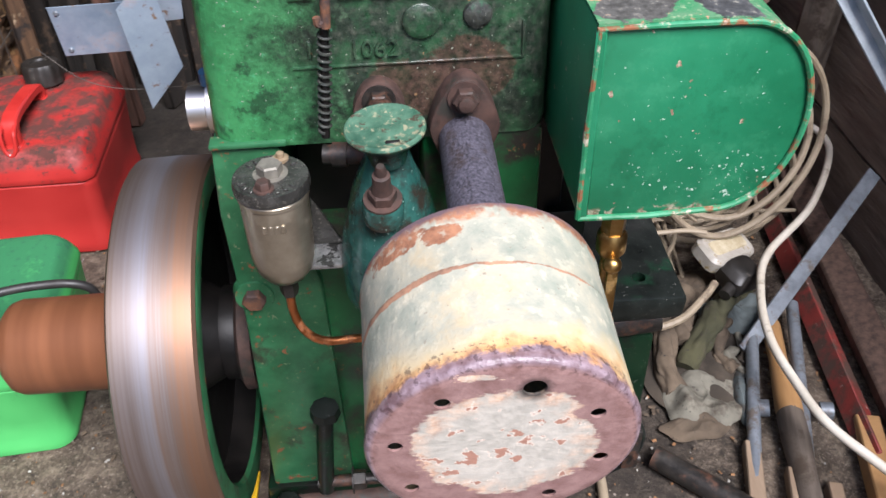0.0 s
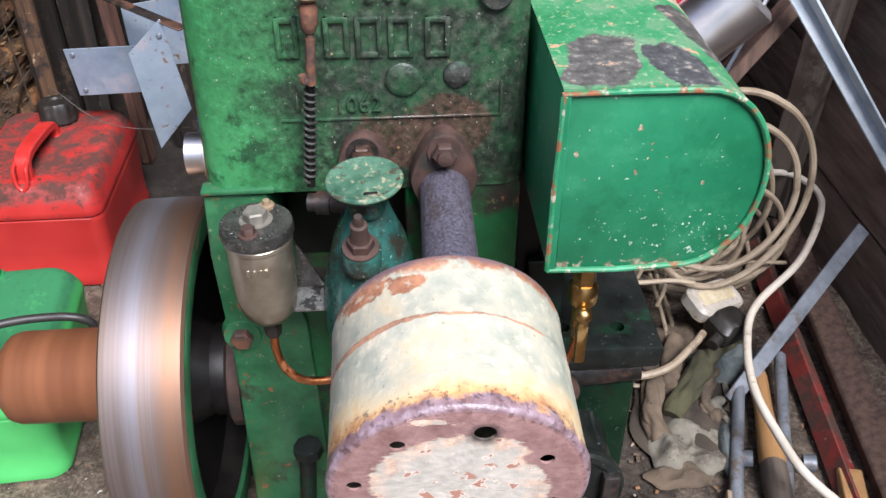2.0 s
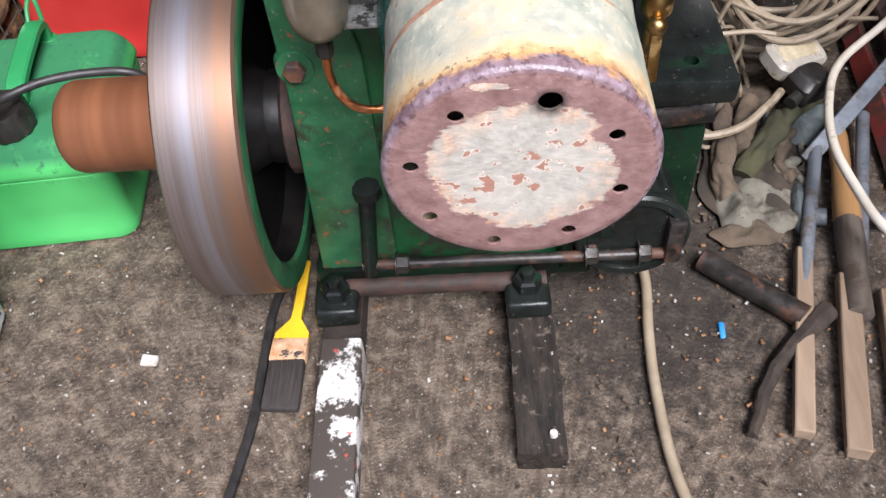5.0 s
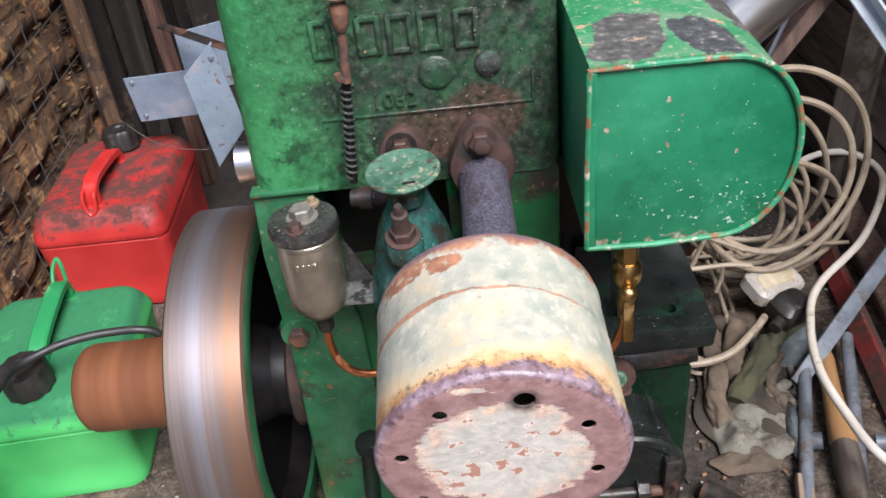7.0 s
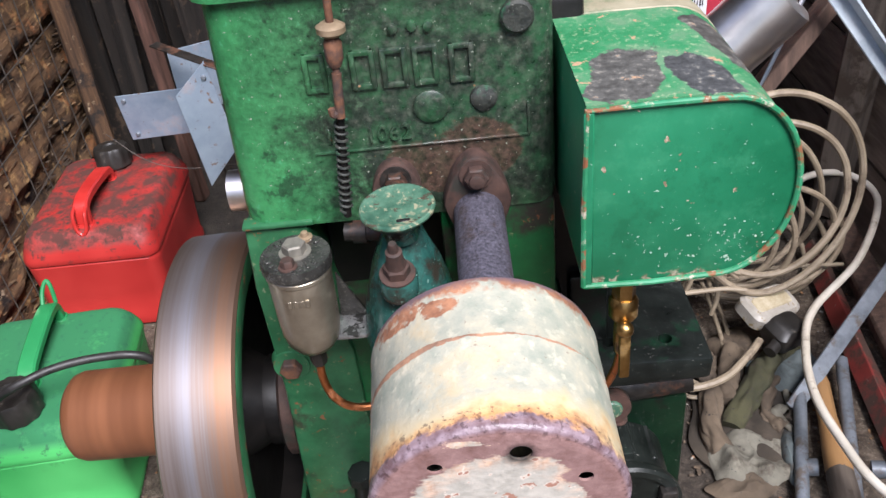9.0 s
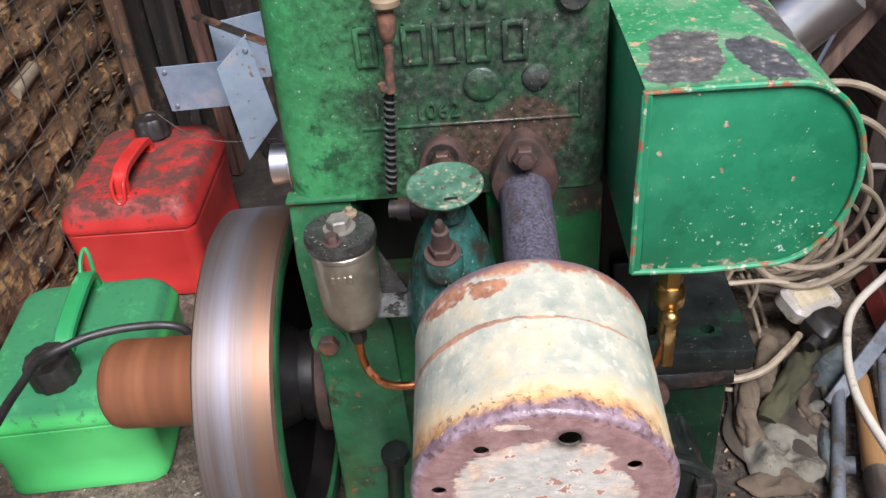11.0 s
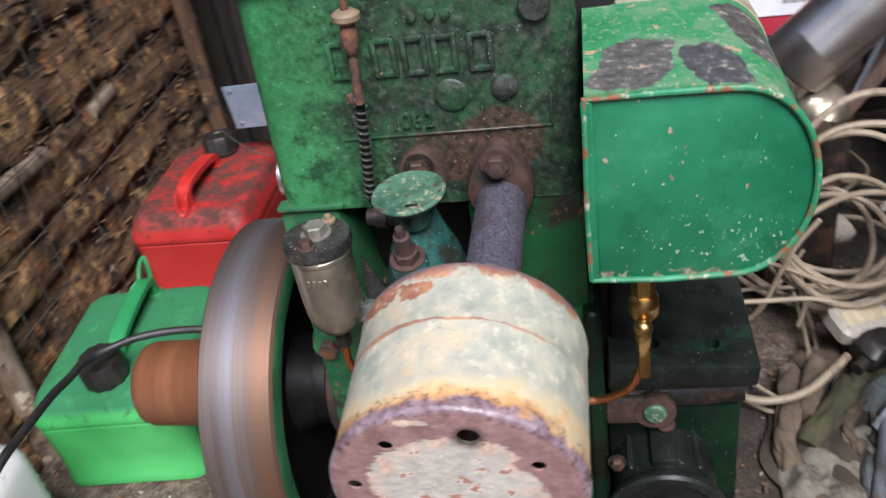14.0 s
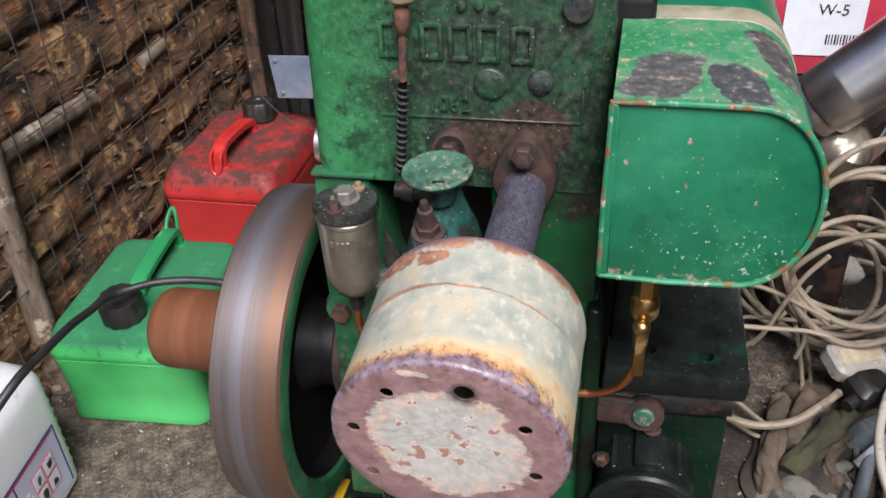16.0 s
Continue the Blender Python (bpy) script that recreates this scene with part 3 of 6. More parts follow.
def tank_top_mat():
    """Green enamel, with the paint lost in two black patches on the lid."""
    m, nt, b, vec = base_mat("tank_lid_worn", 0.4)
    sep = nt.nodes.new("ShaderNodeSeparateXYZ")
    nt.links.new(vec, sep.inputs[0])
    n1, n2, n3 = grain(nt, vec, 20, 7, 0.7), grain(nt, vec, 60, 6, 0.7), grain(nt, vec, 180, 5, 0.7)
    col = ramp(nt, n1, [(0.3, (0.018, 0.15, 0.052)), (0.7, (0.065, 0.265, 0.115))])
    col = blend(nt, calc(nt, "MULTIPLY", step(nt, n1, 0.50, 0.62), 0.6), col, (0.16, 0.22, 0.14))
    col = blend(nt, calc(nt, "MULTIPLY", step(nt, n3, 0.56, 0.66), 0.7), col, (0.33, 0.40, 0.24))
    for cx, cy, sx, sy, lean, lo in ((0.137, -0.053, 0.0275, 0.046, 0.30, (0.105, 0.102, 0.092)), (0.185, -0.062, 0.0205, 0.040, -0.22, (0.080, 0.082, 0.082)), (0.218, 0.002, 0.017, 0.045, -0.2, (0.10, 0.095, 0.085))):
        ux = calc(nt, "SUBTRACT", sep.outputs[0], calc(nt, "MULTIPLY", calc(nt, "SUBTRACT", sep.outputs[1], cy), lean))
        dx = calc(nt, "ABSOLUTE", calc(nt, "DIVIDE", calc(nt, "SUBTRACT", ux, cx), sx))
        dy = calc(nt, "ABSOLUTE", calc(nt, "DIVIDE", calc(nt, "SUBTRACT", sep.outputs[1], cy), sy))
        d = calc(nt, "POWER", calc(nt, "ADD", calc(nt, "POWER", dx, 4.5), calc(nt, "POWER", dy, 4.5)), 0.2222)
        d = calc(nt, "ADD", d, calc(nt, "MULTIPLY", calc(nt, "SUBTRACT", n1, 0.5), 1.5))
        k = calc(nt, "SUBTRACT", 1.0, step(nt, d, 0.93, 0.97))
        tone = ramp(nt, calc(nt, "ADD", calc(nt, "MULTIPLY", n3, 0.5), calc(nt, "MULTIPLY", n2, 0.5)), [(0.42, tuple(0.55 * c for c in lo)), (0.54, lo), (0.64, (0.30, 0.28, 0.23))])
        col = blend(nt, k, col, tone)
    col = blend(nt, step(nt, n2, 0.62, 0.64), col, (0.40, 0.25, 0.15))
    nt.links.new(col, b.inputs["Base Color"])
    nt.links.new(calc(nt, "ADD", 0.25, calc(nt, "MULTIPLY", n2, 0.4)), b.inputs["Roughness"])
    bump(nt, b, n2, 0.2, 0.001)
    return m


def dirty_top_mat(name, dark, light, dirt, top, lo, hi):
    """Plastic whose top is strewn with soil and leaf mould, above the height top."""
    m, nt, b, vec = base_mat(name, 0.4)
    sep = nt.nodes.new("ShaderNodeSeparateXYZ")
    nt.links.new(vec, sep.inputs[0])
    n0, n1, n2 = grain(nt, vec, 5, 3), grain(nt, vec, 26, 8, 0.72), grain(nt, vec, 90, 5, 0.7)
    col = ramp(nt, n0, [(0.3, dark), (0.7, light)])
    k = calc(nt, "MULTIPLY", step(nt, n1, lo, hi), step(nt, sep.outputs[2], top - 0.012, top))
    k2 = calc(nt, "MULTIPLY", step(nt, n2, 0.57, 0.63), step(nt, sep.outputs[2], top - 0.05, top))
    col = blend(nt, k2, col, tuple(0.5 * a + 0.02 for a in dirt))
    col = blend(nt, calc(nt, "MULTIPLY", k, 0.88), col, dirt)
    nt.links.new(col, b.inputs["Base Color"])
    nt.links.new(mixf(nt, k, 0.36, 0.9), b.inputs["Roughness"])
    bump(nt, b, n1, 0.12, 0.002)
    return m


def ground_mat():
    m, nt, b, vec = base_mat("littered_earth_floor", 0.9)
    n0, n1, n2, n3 = grain(nt, vec, 4, 5), grain(nt, vec, 42, 8, 0.78), grain(nt, vec, 170, 5, 0.7), grain(nt, vec, 420, 3, 0.6)
    col = ramp(nt, n1, [(0.34, (0.034, 0.024, 0.016)), (0.50, (0.125, 0.092, 0.064)), (0.66, (0.29, 0.225, 0.165))])
    col = blend(nt, calc(nt, "MULTIPLY", step(nt, n0, 0.44, 0.66), 0.7), col, blend(nt, step(nt, n1, 0.36, 0.64), (0.036, 0.027, 0.019), (0.200, 0.160, 0.118)))
    col = blend(nt, calc(nt, "MULTIPLY", step(nt, n2, 0.56, 0.66), 0.6), col, (0.36, 0.30, 0.23))
    col = blend(nt, calc(nt, "MULTIPLY", step(nt, n2, 0.44, 0.36), 0.6), col, (0.020, 0.014, 0.010))
    col = blend(nt, calc(nt, "MULTIPLY", step(nt, n3, 0.64, 0.70), 0.8), col, (0.44, 0.36, 0.26))
    sep = nt.nodes.new("ShaderNodeSeparateXYZ")
    nt.links.new(vec, sep.inputs[0])
    # a darker patch of floor under and beside the engine
    ex, ey = calc(nt, "MULTIPLY", calc(nt, "SUBTRACT", sep.outputs[0], 0.20), 5.5), calc(nt, "MULTIPLY", calc(nt, "SUBTRACT", sep.outputs[1], 0.75), 3.2)
    oil = calc(nt, "SQRT", calc(nt, "ADD", calc(nt, "MULTIPLY", ex, ex), calc(nt, "MULTIPLY", ey, ey)))
    oil = calc(nt, "SUBTRACT", 1.0, step(nt, calc(nt, "ADD", oil, calc(nt, "MULTIPLY", calc(nt, "SUBTRACT", n1, 0.5), 1.2)), 0.75, 1.15))
    col = blend(nt, calc(nt, "MULTIPLY", oil, 0.72), col, (0.017, 0.013, 0.010))
    # shade at the back of the shed, put into the ground's colour
    shaded = spot(nt, sep.outputs[0], sep.outputs[1], -0.05, 1.47, 0.80, 0.42, n0, 0.7)
    col = blend(nt, calc(nt, "MULTIPLY", shaded, 0.85), col, blend(nt, n1, (0.003, 0.0025, 0.002), (0.018, 0.014, 0.010)))
    v = nt.nodes.new("ShaderNodeTexVoronoi")
    v.inputs["Scale"].default_value = 75
    nt.links.new(vec, v.inputs["Vector"])
    k = calc(nt, "SUBTRACT", 1.0, step(nt, v.outputs["Distance"], 0.10, 0.16))
    col = blend(nt, calc(nt, "MULTIPLY", k, step(nt, grain(nt, vec, 12), 0.56, 0.62)), col, (0.40, 0.34, 0.27))
    nt.links.new(col, b.inputs["Base Color"])
    bump(nt, b, calc(nt, "ADD", n1, calc(nt, "MULTIPLY", n2, 0.6)), 1.0, 0.009)
    return m


M_SILENCER, M_HOPPER, M_LIDTOP, M_GROUND, M_TANK = silencer_mat(), hopper_mat(), tank_top_mat(), ground_mat(), tank_mat()
M_RIM = rim_mat()
M_HUB = band_mat("rusted_shaft", [(0.35, (0.120, 0.044, 0.019)), (0.65, (0.225, 0.088, 0.038))], 0.50, 0.3, 24)
M_RED_TOP = dirty_top_mat("red_plastic_soiled", (0.27, 0.012, 0.011), (0.41, 0.034, 0.028), (0.030, 0.019, 0.013), 0.172, 0.36, 0.55)
# green: sunlit lime put into the body colour, top almost evenly darker
M_GREEN_TOP = dirty_top_mat("green_plastic_lit_sides_soiled_top", (0.034, 0.25, 0.060), (0.085, 0.42, 0.115), (0.015, 0.118, 0.048), 0.148, 0.14, 0.44)


# ---- mesh helpers ----
def link(name, bm, material, parent=None, m=None, label="", smooth=40):
    me = bpy.data.meshes.new(name)
    bmesh.ops.recalc_face_normals(bm, faces=bm.faces)
    bm.to_mesh(me)
    bm.free()
    for mt in material if isinstance(material, (list, tuple)) else [material]:
        me.materials.append(mt)
    if smooth:
        me.shade_smooth()
        me.set_sharp_from_angle(angle=radians(smooth))
    ob = new(name, me)
    if parent is not None:
        ob.parent = parent
    if m is not None:
        ob.matrix_basis = m
    return tagged(ob, label)


def part(name, bm, material, parent, label="", m=None, smooth=40):
    return link(name, bm, material, parent, m, label, smooth)


def thing(name, label, category, m=None, group="", kind=""):
    ob = new(name)
    ob.empty_display_size = 0.05
    if m is not None:
        ob.matrix_basis = m
    return tagged(ob, label, category, group, kind)


def solo(name, bm, material, label, category, m=None, group="", kind="", smooth=40):
    return tagged(link(name, bm, material, None, m, "", smooth), label, category, group, kind)


def box(x0, x1, y0, y1, z0, z1, bevel=0.0, seg=2):
    bm = bmesh.new()
    bmesh.ops.create_cube(bm, size=1, matrix=Matrix.LocRotScale(((x0 + x1) / 2, (y0 + y1) / 2, (z0 + z1) / 2), None, (x1 - x0, y1 - y0, z1 - z0)))
    if bevel:
        bmesh.ops.bevel(bm, geom=bm.edges[:], offset=bevel, segments=seg, affect="EDGES", profile=0.5)
    return bm


def lathe(profile, seg=40, m=None):
    """Turns (r, z) pairs round z."""
    bm = bmesh.new()
    rings = []
    for r, z in profile:
        if r < 1e-6:
            rings.append([bm.verts.new((0, 0, z))])
        else:
            rings.append([bm.verts.new((r * math.cos(2 * math.pi * i / seg), r * math.sin(2 * math.pi * i / seg), z)) for i in range(seg)])
    for a, b in zip(rings, rings[1:]):
        if len(a) == 1 and len(b) == 1:
            continue
        for i in range(seg):
            j = (i + 1) % seg
            if len(a) == 1:
                bm.faces.new((a[0], b[i], b[j]))
            elif len(b) == 1:
                bm.faces.new((a[i], a[j], b[0]))
            else:
                bm.faces.new((a[i], a[j], b[j], b[i]))
    if m is not None:
        bm.transform(m)
    return bm


def spline(pts, n=8):
    pts = [Vector(p) for p in pts]
    ext = [2 * pts[0] - pts[1]] + pts + [2 * pts[-1] - pts[-2]]
    out = []
    for i in range(1, len(ext) - 2):
        p0, p1, p2, p3 = ext[i - 1:i + 3]
        for k in range(n):
            t = k / n
            out.append(0.5 * (2 * p1 + (p2 - p0) * t + (2 * p0 - 5 * p1 + 4 * p2 - p3) * t * t + (3 * p1 - p0 - 3 * p2 + p3) * t ** 3))
    return out + [pts[-1]]


def tube(pts, r, seg=10, n=8, smooth=True):
    """A round tube along a smooth curve; r may be a list, one radius a point of the curve's ends."""
    path = spline(pts, n) if smooth else [Vector(p) for p in pts]
    bm = bmesh.new()
    up = Vector((0.31, 0.22, 0.92)).normalized()
    rings = []
    for i, p in enumerate(path):
        d = (path[min(i + 1, len(path) - 1)] - path[max(i - 1, 0)]).normalized()
        s = d.cross(up)
        if s.length < 0.1:
            s = d.cross(Vector((1, 0, 0)))
        s.normalize()
        up = s.cross(d).normalized()
        rad = r if isinstance(r, (int, float)) else r[0] + (r[1] - r[0]) * i / (len(path) - 1)
        rings.append([bm.verts.new(p + rad * (math.cos(2 * math.pi * k / seg) * s + math.sin(2 * math.pi * k / seg) * up)) for k in range(seg)])
    for a, b in zip(rings, rings[1:]):
        for k in range(seg):
            bm.faces.new((a[k], a[(k + 1) % seg], b[(k + 1) % seg], b[k]))
    bm.faces.new(rings[0][::-1])
    bm.faces.new(rings[-1])
    return bm


def prism(outline, y0, y1, bevel=0.0, seg=2):
    """Pushes an outline of (x, z) along y."""
    bm = bmesh.new()
    a = [bm.verts.new((x, y0, z)) for x, z in outline]
    b = [bm.verts.new((x, y1, z)) for x, z in outline]
    n = len(outline)
    bm.faces.new(a)
    bm.faces.new(b[::-1])
    for i in range(n):
        bm.faces.new((a[i], b[i], b[(i + 1) % n], a[(i + 1) % n]))
    bmesh.ops.recalc_face_normals(bm, faces=bm.faces)
    if bevel:
        bmesh.ops.bevel(bm, geom=[e for e in bm.edges if len(e.link_faces) == 2 and e.calc_face_angle(0) > 0.6], offset=bevel, segments=seg, affect="EDGES", profile=0.5)
    return bm


def merge(*bms):
    out = bmesh.new()
    for b in bms:
        me = bpy.data.meshes.new("tmp")
        b.to_mesh(me)
        b.free()
        out.from_mesh(me)
        bpy.data.meshes.remove(me)
    return out


def hexbolt(r, h, shank=0.0, sr=0.0):
    """A hexagon head along z, with a chamfered top and a stub of thread."""
    prof = [(0, 0), (r, 0), (r, h * 0.85), (r * 0.86, h), (0, h)]
    a = lathe(prof, 6)
    w = lathe([(0, -0.0015), (r * 1.35, -0.0015), (r * 1.35, 0), (0, 0.0003)], 20)
    if shank:
        return merge(a, w, lathe([(sr, h), (sr, h + shank * 0.85), (sr * 0.7, h + shank), (0, h + shank)], 12))
    return merge(a, w)


def facing(x, y, z, tilt=90, turn=0, spin=0):
    """A pose whose z axis points to the front (-y) when tilt is 90."""
    return pose(x, y, z, tilt, 0, turn) @ pose(0, 0, 0, 0, 0, spin)


def round_rect(sx, sy, r, n=5):
    out = []
    for cx, cy, a0 in ((1, 1, 0), (-1, 1, 90), (-1, -1, 180), (1, -1, 270)):
        for i in range(n + 1):
            a = radians(a0 + 90 * i / n)
            out.append((cx * (sx / 2 - r) + r * math.cos(a), cy * (sy / 2 - r) + r * math.sin(a)))
    return out


def loft(sections, n=5):
    """Stacks rounded rectangles: (z, cx, cy, size x, size y, corner radius)."""
    bm = bmesh.new()
    rings = [[bm.verts.new((cx + x, cy + y, z)) for x, y in round_rect(sx, sy, min(r, sx / 2 - 1e-4, sy / 2 - 1e-4), n)] for z, cx, cy, sx, sy, r in sections]
    for a, b in zip(rings, rings[1:]):
        k = len(a)
        for i in range(k):
            bm.faces.new((a[i], a[(i + 1) % k], b[(i + 1) % k], b[i]))
    bm.faces.new(rings[0][::-1])
    bm.faces.new(rings[-1])
    return bm


def rod(a, b, r, seg=12):
    return tube([a, b], r, seg, smooth=False)


def bar(a, b, w, t, bevel=0.0008, turn=0.0):
    """A flat bar from a to b, w wide and t thick."""
    a, b = Vector(a), Vector(b)
    bm = box(-w / 2, w / 2, -t / 2, t / 2, 0, (b - a).length, bevel, 1)
    bm.transform(Matrix.Translation(a) @ (b - a).to_track_quat("Z", "Y").to_matrix().to_4x4() @ pose(0, 0, 0, 0, 0, turn))
    return bm


def cut(ob, cutters):
    """Cuts holes into a mesh and keeps the result as plain mesh."""
    tool = new("tool", bpy.data.meshes.new("tool"))
    bmesh.ops.recalc_face_normals(cutters, faces=cutters.faces)
    cutters.to_mesh(tool.data)
    cutters.free()
    tool.matrix_world = ob.matrix_world
    md = ob.modifiers.new("cut", "BOOLEAN")
    md.object, md.operation, md.solver = tool, "DIFFERENCE", "EXACT"
    old_parent, old_basis = ob.parent, ob.matrix_basis.copy()
    ob.parent = None
    ob.matrix_basis = Matrix()
    tool.matrix_world = Matrix()
    bpy.context.view_layer.update()
    ob.data = bpy.data.meshes.new_from_object(ob.evaluated_get(bpy.context.evaluated_depsgraph_get()))
    ob.modifiers.clear()
    ob.parent, ob.matrix_basis = old_parent, old_basis
    bpy.data.objects.remove(tool)
    ob.data.shade_smooth()
    ob.data.set_sharp_from_angle(angle=radians(40))


def jitter(bm, amount, scale, seed=0.0):
    for v in bm.verts:
        v.co += amount * Vector(noise.noise_vector(v.co * scale + Vector((seed, seed * 1.7, 0))))
    return bm


def lettering(txt, size, depth):
    cu = bpy.data.curves.new("lettering", "FONT")
    cu.body, cu.size, cu.extrude, cu.align_x = txt, size, depth, "CENTER"
    tmp = bpy.data.objects.new("lettering", cu)
    scene.collection.objects.link(tmp)
    bpy.context.view_layer.update()
    me = bpy.data.meshes.new_from_object(tmp.evaluated_get(bpy.context.evaluated_depsgraph_get()))
    bpy.data.objects.remove(tmp)
    bm = bmesh.new()
    bm.from_mesh(me)
    bpy.data.meshes.remove(me)
    return bm


# ---- ground and walls ----
bm = bmesh.new()
bmesh.ops.create_grid(bm, x_segments=150, y_segments=150, size=1.0)
for v in bm.verts:
    p = v.co.copy()
    far = max(abs(p.x), abs(p.y))
    k = 1.0 + 11.0 * max(0.0, far - 0.85) ** 1.2 / 0.15 ** 1.2
    v.co = Vector((p.x * 1.1 * k, 0.7 + p.y * 1.1 * k, FLOOR))
    if far < 0.9:
        v.co.z += 0.004 * noise.noise(v.co * 14) + 0.003 * noise.noise(v.co * 40) - 0.002
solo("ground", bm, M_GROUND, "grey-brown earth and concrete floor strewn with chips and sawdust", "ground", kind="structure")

WALL_L = pose(-0.742, 0.93, 0, 0, 0, 4.6)
wall_left = thing("wall_left", "rotten brown horizontal timber boards behind wire netting", "wall", WALL_L, kind="structure")
rng = random.Random(4)


def rough_board(length, height, thick, seed, ragged=0.006, lap=0.0):
    """A board along y, with torn edges and a slightly hollow, uneven face."""
    bm = bmesh.new()
    n = 110 if lap else 56
    cols = []
    for i in range(n + 1):
        y = -length / 2 + length * i / n
        lo = ragged * noise.noise((y * 16, seed, 0)) + 0.5 * ragged * noise.noise((y * 50, seed, 3))
        hi = height + ragged * noise.noise((y * 16, seed, 9)) + 0.7 * ragged * noise.noise((y * 60, seed, 5))
        col = []
        rows = 12 if lap else 6
        for k in range(rows):
            f = k / (rows - 1)
            z = lo + (hi - lo) * f
            x = thick * (0.75 + 0.5 * noise.noise((y * 9, z * 40, seed)) + 0.25 * noise.noise((y * 40, z * 90, seed)))
            if lap:
                x += lap * (1 - f) - lap * 0.5 + 0.006 * noise.noise((y * 22, z * 26, seed + 4)) + 0.003 * noise.noise((y * 70, z * 120, seed))
            if k in (0, rows - 1):
                x *= 0.7
            col.append(bm.verts.new((x, y, z)))
        col.append(bm.verts.new((-0.012, y, hi)))
        col.append(bm.verts.new((-0.012, y, lo)))
        cols.append(col)
    for a, b in zip(cols, cols[1:]):
        for k in range(len(a)):
            bm.faces.new((a[k], b[k], b[(k + 1) % len(a)], a[(k + 1) % len(a)]))
    return bm


z = FLOOR - 0.01
i = 0
while z < 0.90:
    h = (0.096, 0.112, 0.084, 0.106, 0.120)[i % 5]
    part("board", rough_board(3.4, h + 0.006, 0.020, i * 3.3 + 1, 0.014, 0.016), M_OLDWOOD, wall_left, m=pose(0.004 * rng.uniform(-1, 1), -0.9 + 0.05 * rng.uniform(-1, 1), z, 0, 0, 0.4 * rng.uniform(-1, 1)), smooth=60)
    z += h
    i += 1
part("backing", box(-0.05, -0.02, -2.6, 0.8, FLOOR - 0.02, 0.98), M_DARKWOOD, wall_left)

wall_back = thing("wall_back", "dark upright timber boards, blacker at the left for shade", "wall", pose(0, 1.72, 0, 0, 0, 4.5), kind="structure")
for i in range(15):
    x = -0.98 + i * 0.125
    h = 1.45
    # the left boards take the blacker copy, coloured for the corner's shade
    tone = M_SHADEWOOD if i < 7 else M_DARKWOOD
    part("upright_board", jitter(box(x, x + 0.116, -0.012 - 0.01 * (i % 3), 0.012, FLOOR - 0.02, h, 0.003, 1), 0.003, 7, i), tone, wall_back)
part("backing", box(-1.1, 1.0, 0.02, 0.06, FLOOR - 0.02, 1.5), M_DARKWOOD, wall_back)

wall_right = thing("wall_right", "dark brown weathered boards leaning along the shed side", "wall", pose(0.70, 0.93, 0, 0, 6, 4.5), kind="structure")
for i in range(7):
    z0 = FLOOR - 0.02 + i * 0.145
    part("board", rough_board(3.2, 0.14, -0.014, 60 + i * 2.1, 0.004), M_SIDEWOOD, wall_right, m=pose(0, -0.75, z0), smooth=60)
part("backing", box(0.016, 0.05, -2.4, 0.9, FLOOR - 0.04, 1.04), M_DARKWOOD, wall_right)

# out of view: a roof added to keep light off the back
solo("ceiling", merge(*[jitter(box(-1.2, 1.2, 0.95 + 0.13 * i, 1.075 + 0.13 * i, 1.50 - 0.012 * i, 1.525 - 0.012 * i, 0.003, 1), 0.004, 5, i) for i in range(8)]), M_DARKWOOD, "unseen boarded lean-to roof, added to shade the back of the shed", "ceiling", kind="structure")

# wire netting in front of the left boards
netting = thing("wire_netting", "thin rusty welded wire netting fixed over rotten boards", "wire netting", WALL_L)
for i in range(26):
    y = -1.0 + i * 0.062
    part("upright_wire", tube([(0.034 + 0.004 * math.sin(i * 2.1), y, FLOOR), (0.030, y + 0.006 * math.sin(i), 0.35), (0.036, y - 0.004, 0.8), (0.034, y, 0.98)], 0.0011, 5, 4), M_WIRE, netting)
for k in range(9):
    z = 0.12 + k * 0.098
    part("level_wire", tube([(0.035, -1.05, z), (0.032, -0.4, z + 0.006), (0.034, 0.1, z - 0.004), (0.032, 0.62, z)], 0.0011, 5, 6), M_WIRE, netting)

pole = thing("wall_pole", "rough grey-brown round pole standing against the boards", "pole")
part("pole_shaft", jitter(tube([(-0.704, 0.738, FLOOR), (-0.708, 0.750, 0.30), (-0.708, 0.765, 0.55), (-0.708, 0.77, 1.0)], 0.021, 14, 10), 0.005, 34), M_POLE, pole)
conduit = thing("conduit_pipe", "grubby pale plastic pipe lying in the broken boards", "pipe", WALL_L)
part("pipe", rod((0.012, -0.62, 0.440), (0.016, 0.075, 0.392), 0.016, 14), M_POLE, conduit, "stained tan length")
part("pipe", rod((0.014, 0.230, 0.385), (0.012, 0.315, 0.389), 0.014, 14), M_CABLE_W, conduit, "off-white length")
# splinters torn out of the boards
rs = random.Random(9)
verts, faces = [], []
for i in range(1500):
    y, z = rs.uniform(-0.75, 0.66), rs.uniform(FLOOR, 0.85)
    ln, w, x = rs.uniform(0.006, 0.030), rs.uniform(0.0004, 0.0012), 0.012 + rs.uniform(0, 0.010)
    tilt, out = rs.uniform(-0.14, 0.14), rs.uniform(0.0, 0.005)
    k = len(verts)
    verts += [(x, y, z), (x + out, y + ln, z + tilt * ln), (x + out - 0.002, y + ln, z + tilt * ln + w), (x - 0.002, y, z + w), (x - 0.006, y + ln * 0.5, z + w * 0.5)]
    faces += [(k, k + 1, k + 2, k + 3), (k, k + 4, k + 1), (k + 1, k + 4, k + 2), (k + 2, k + 4, k + 3), (k + 3, k + 4, k)]
me = bpy.data.meshes.new("splinters")
me.from_pydata(verts, [], faces)
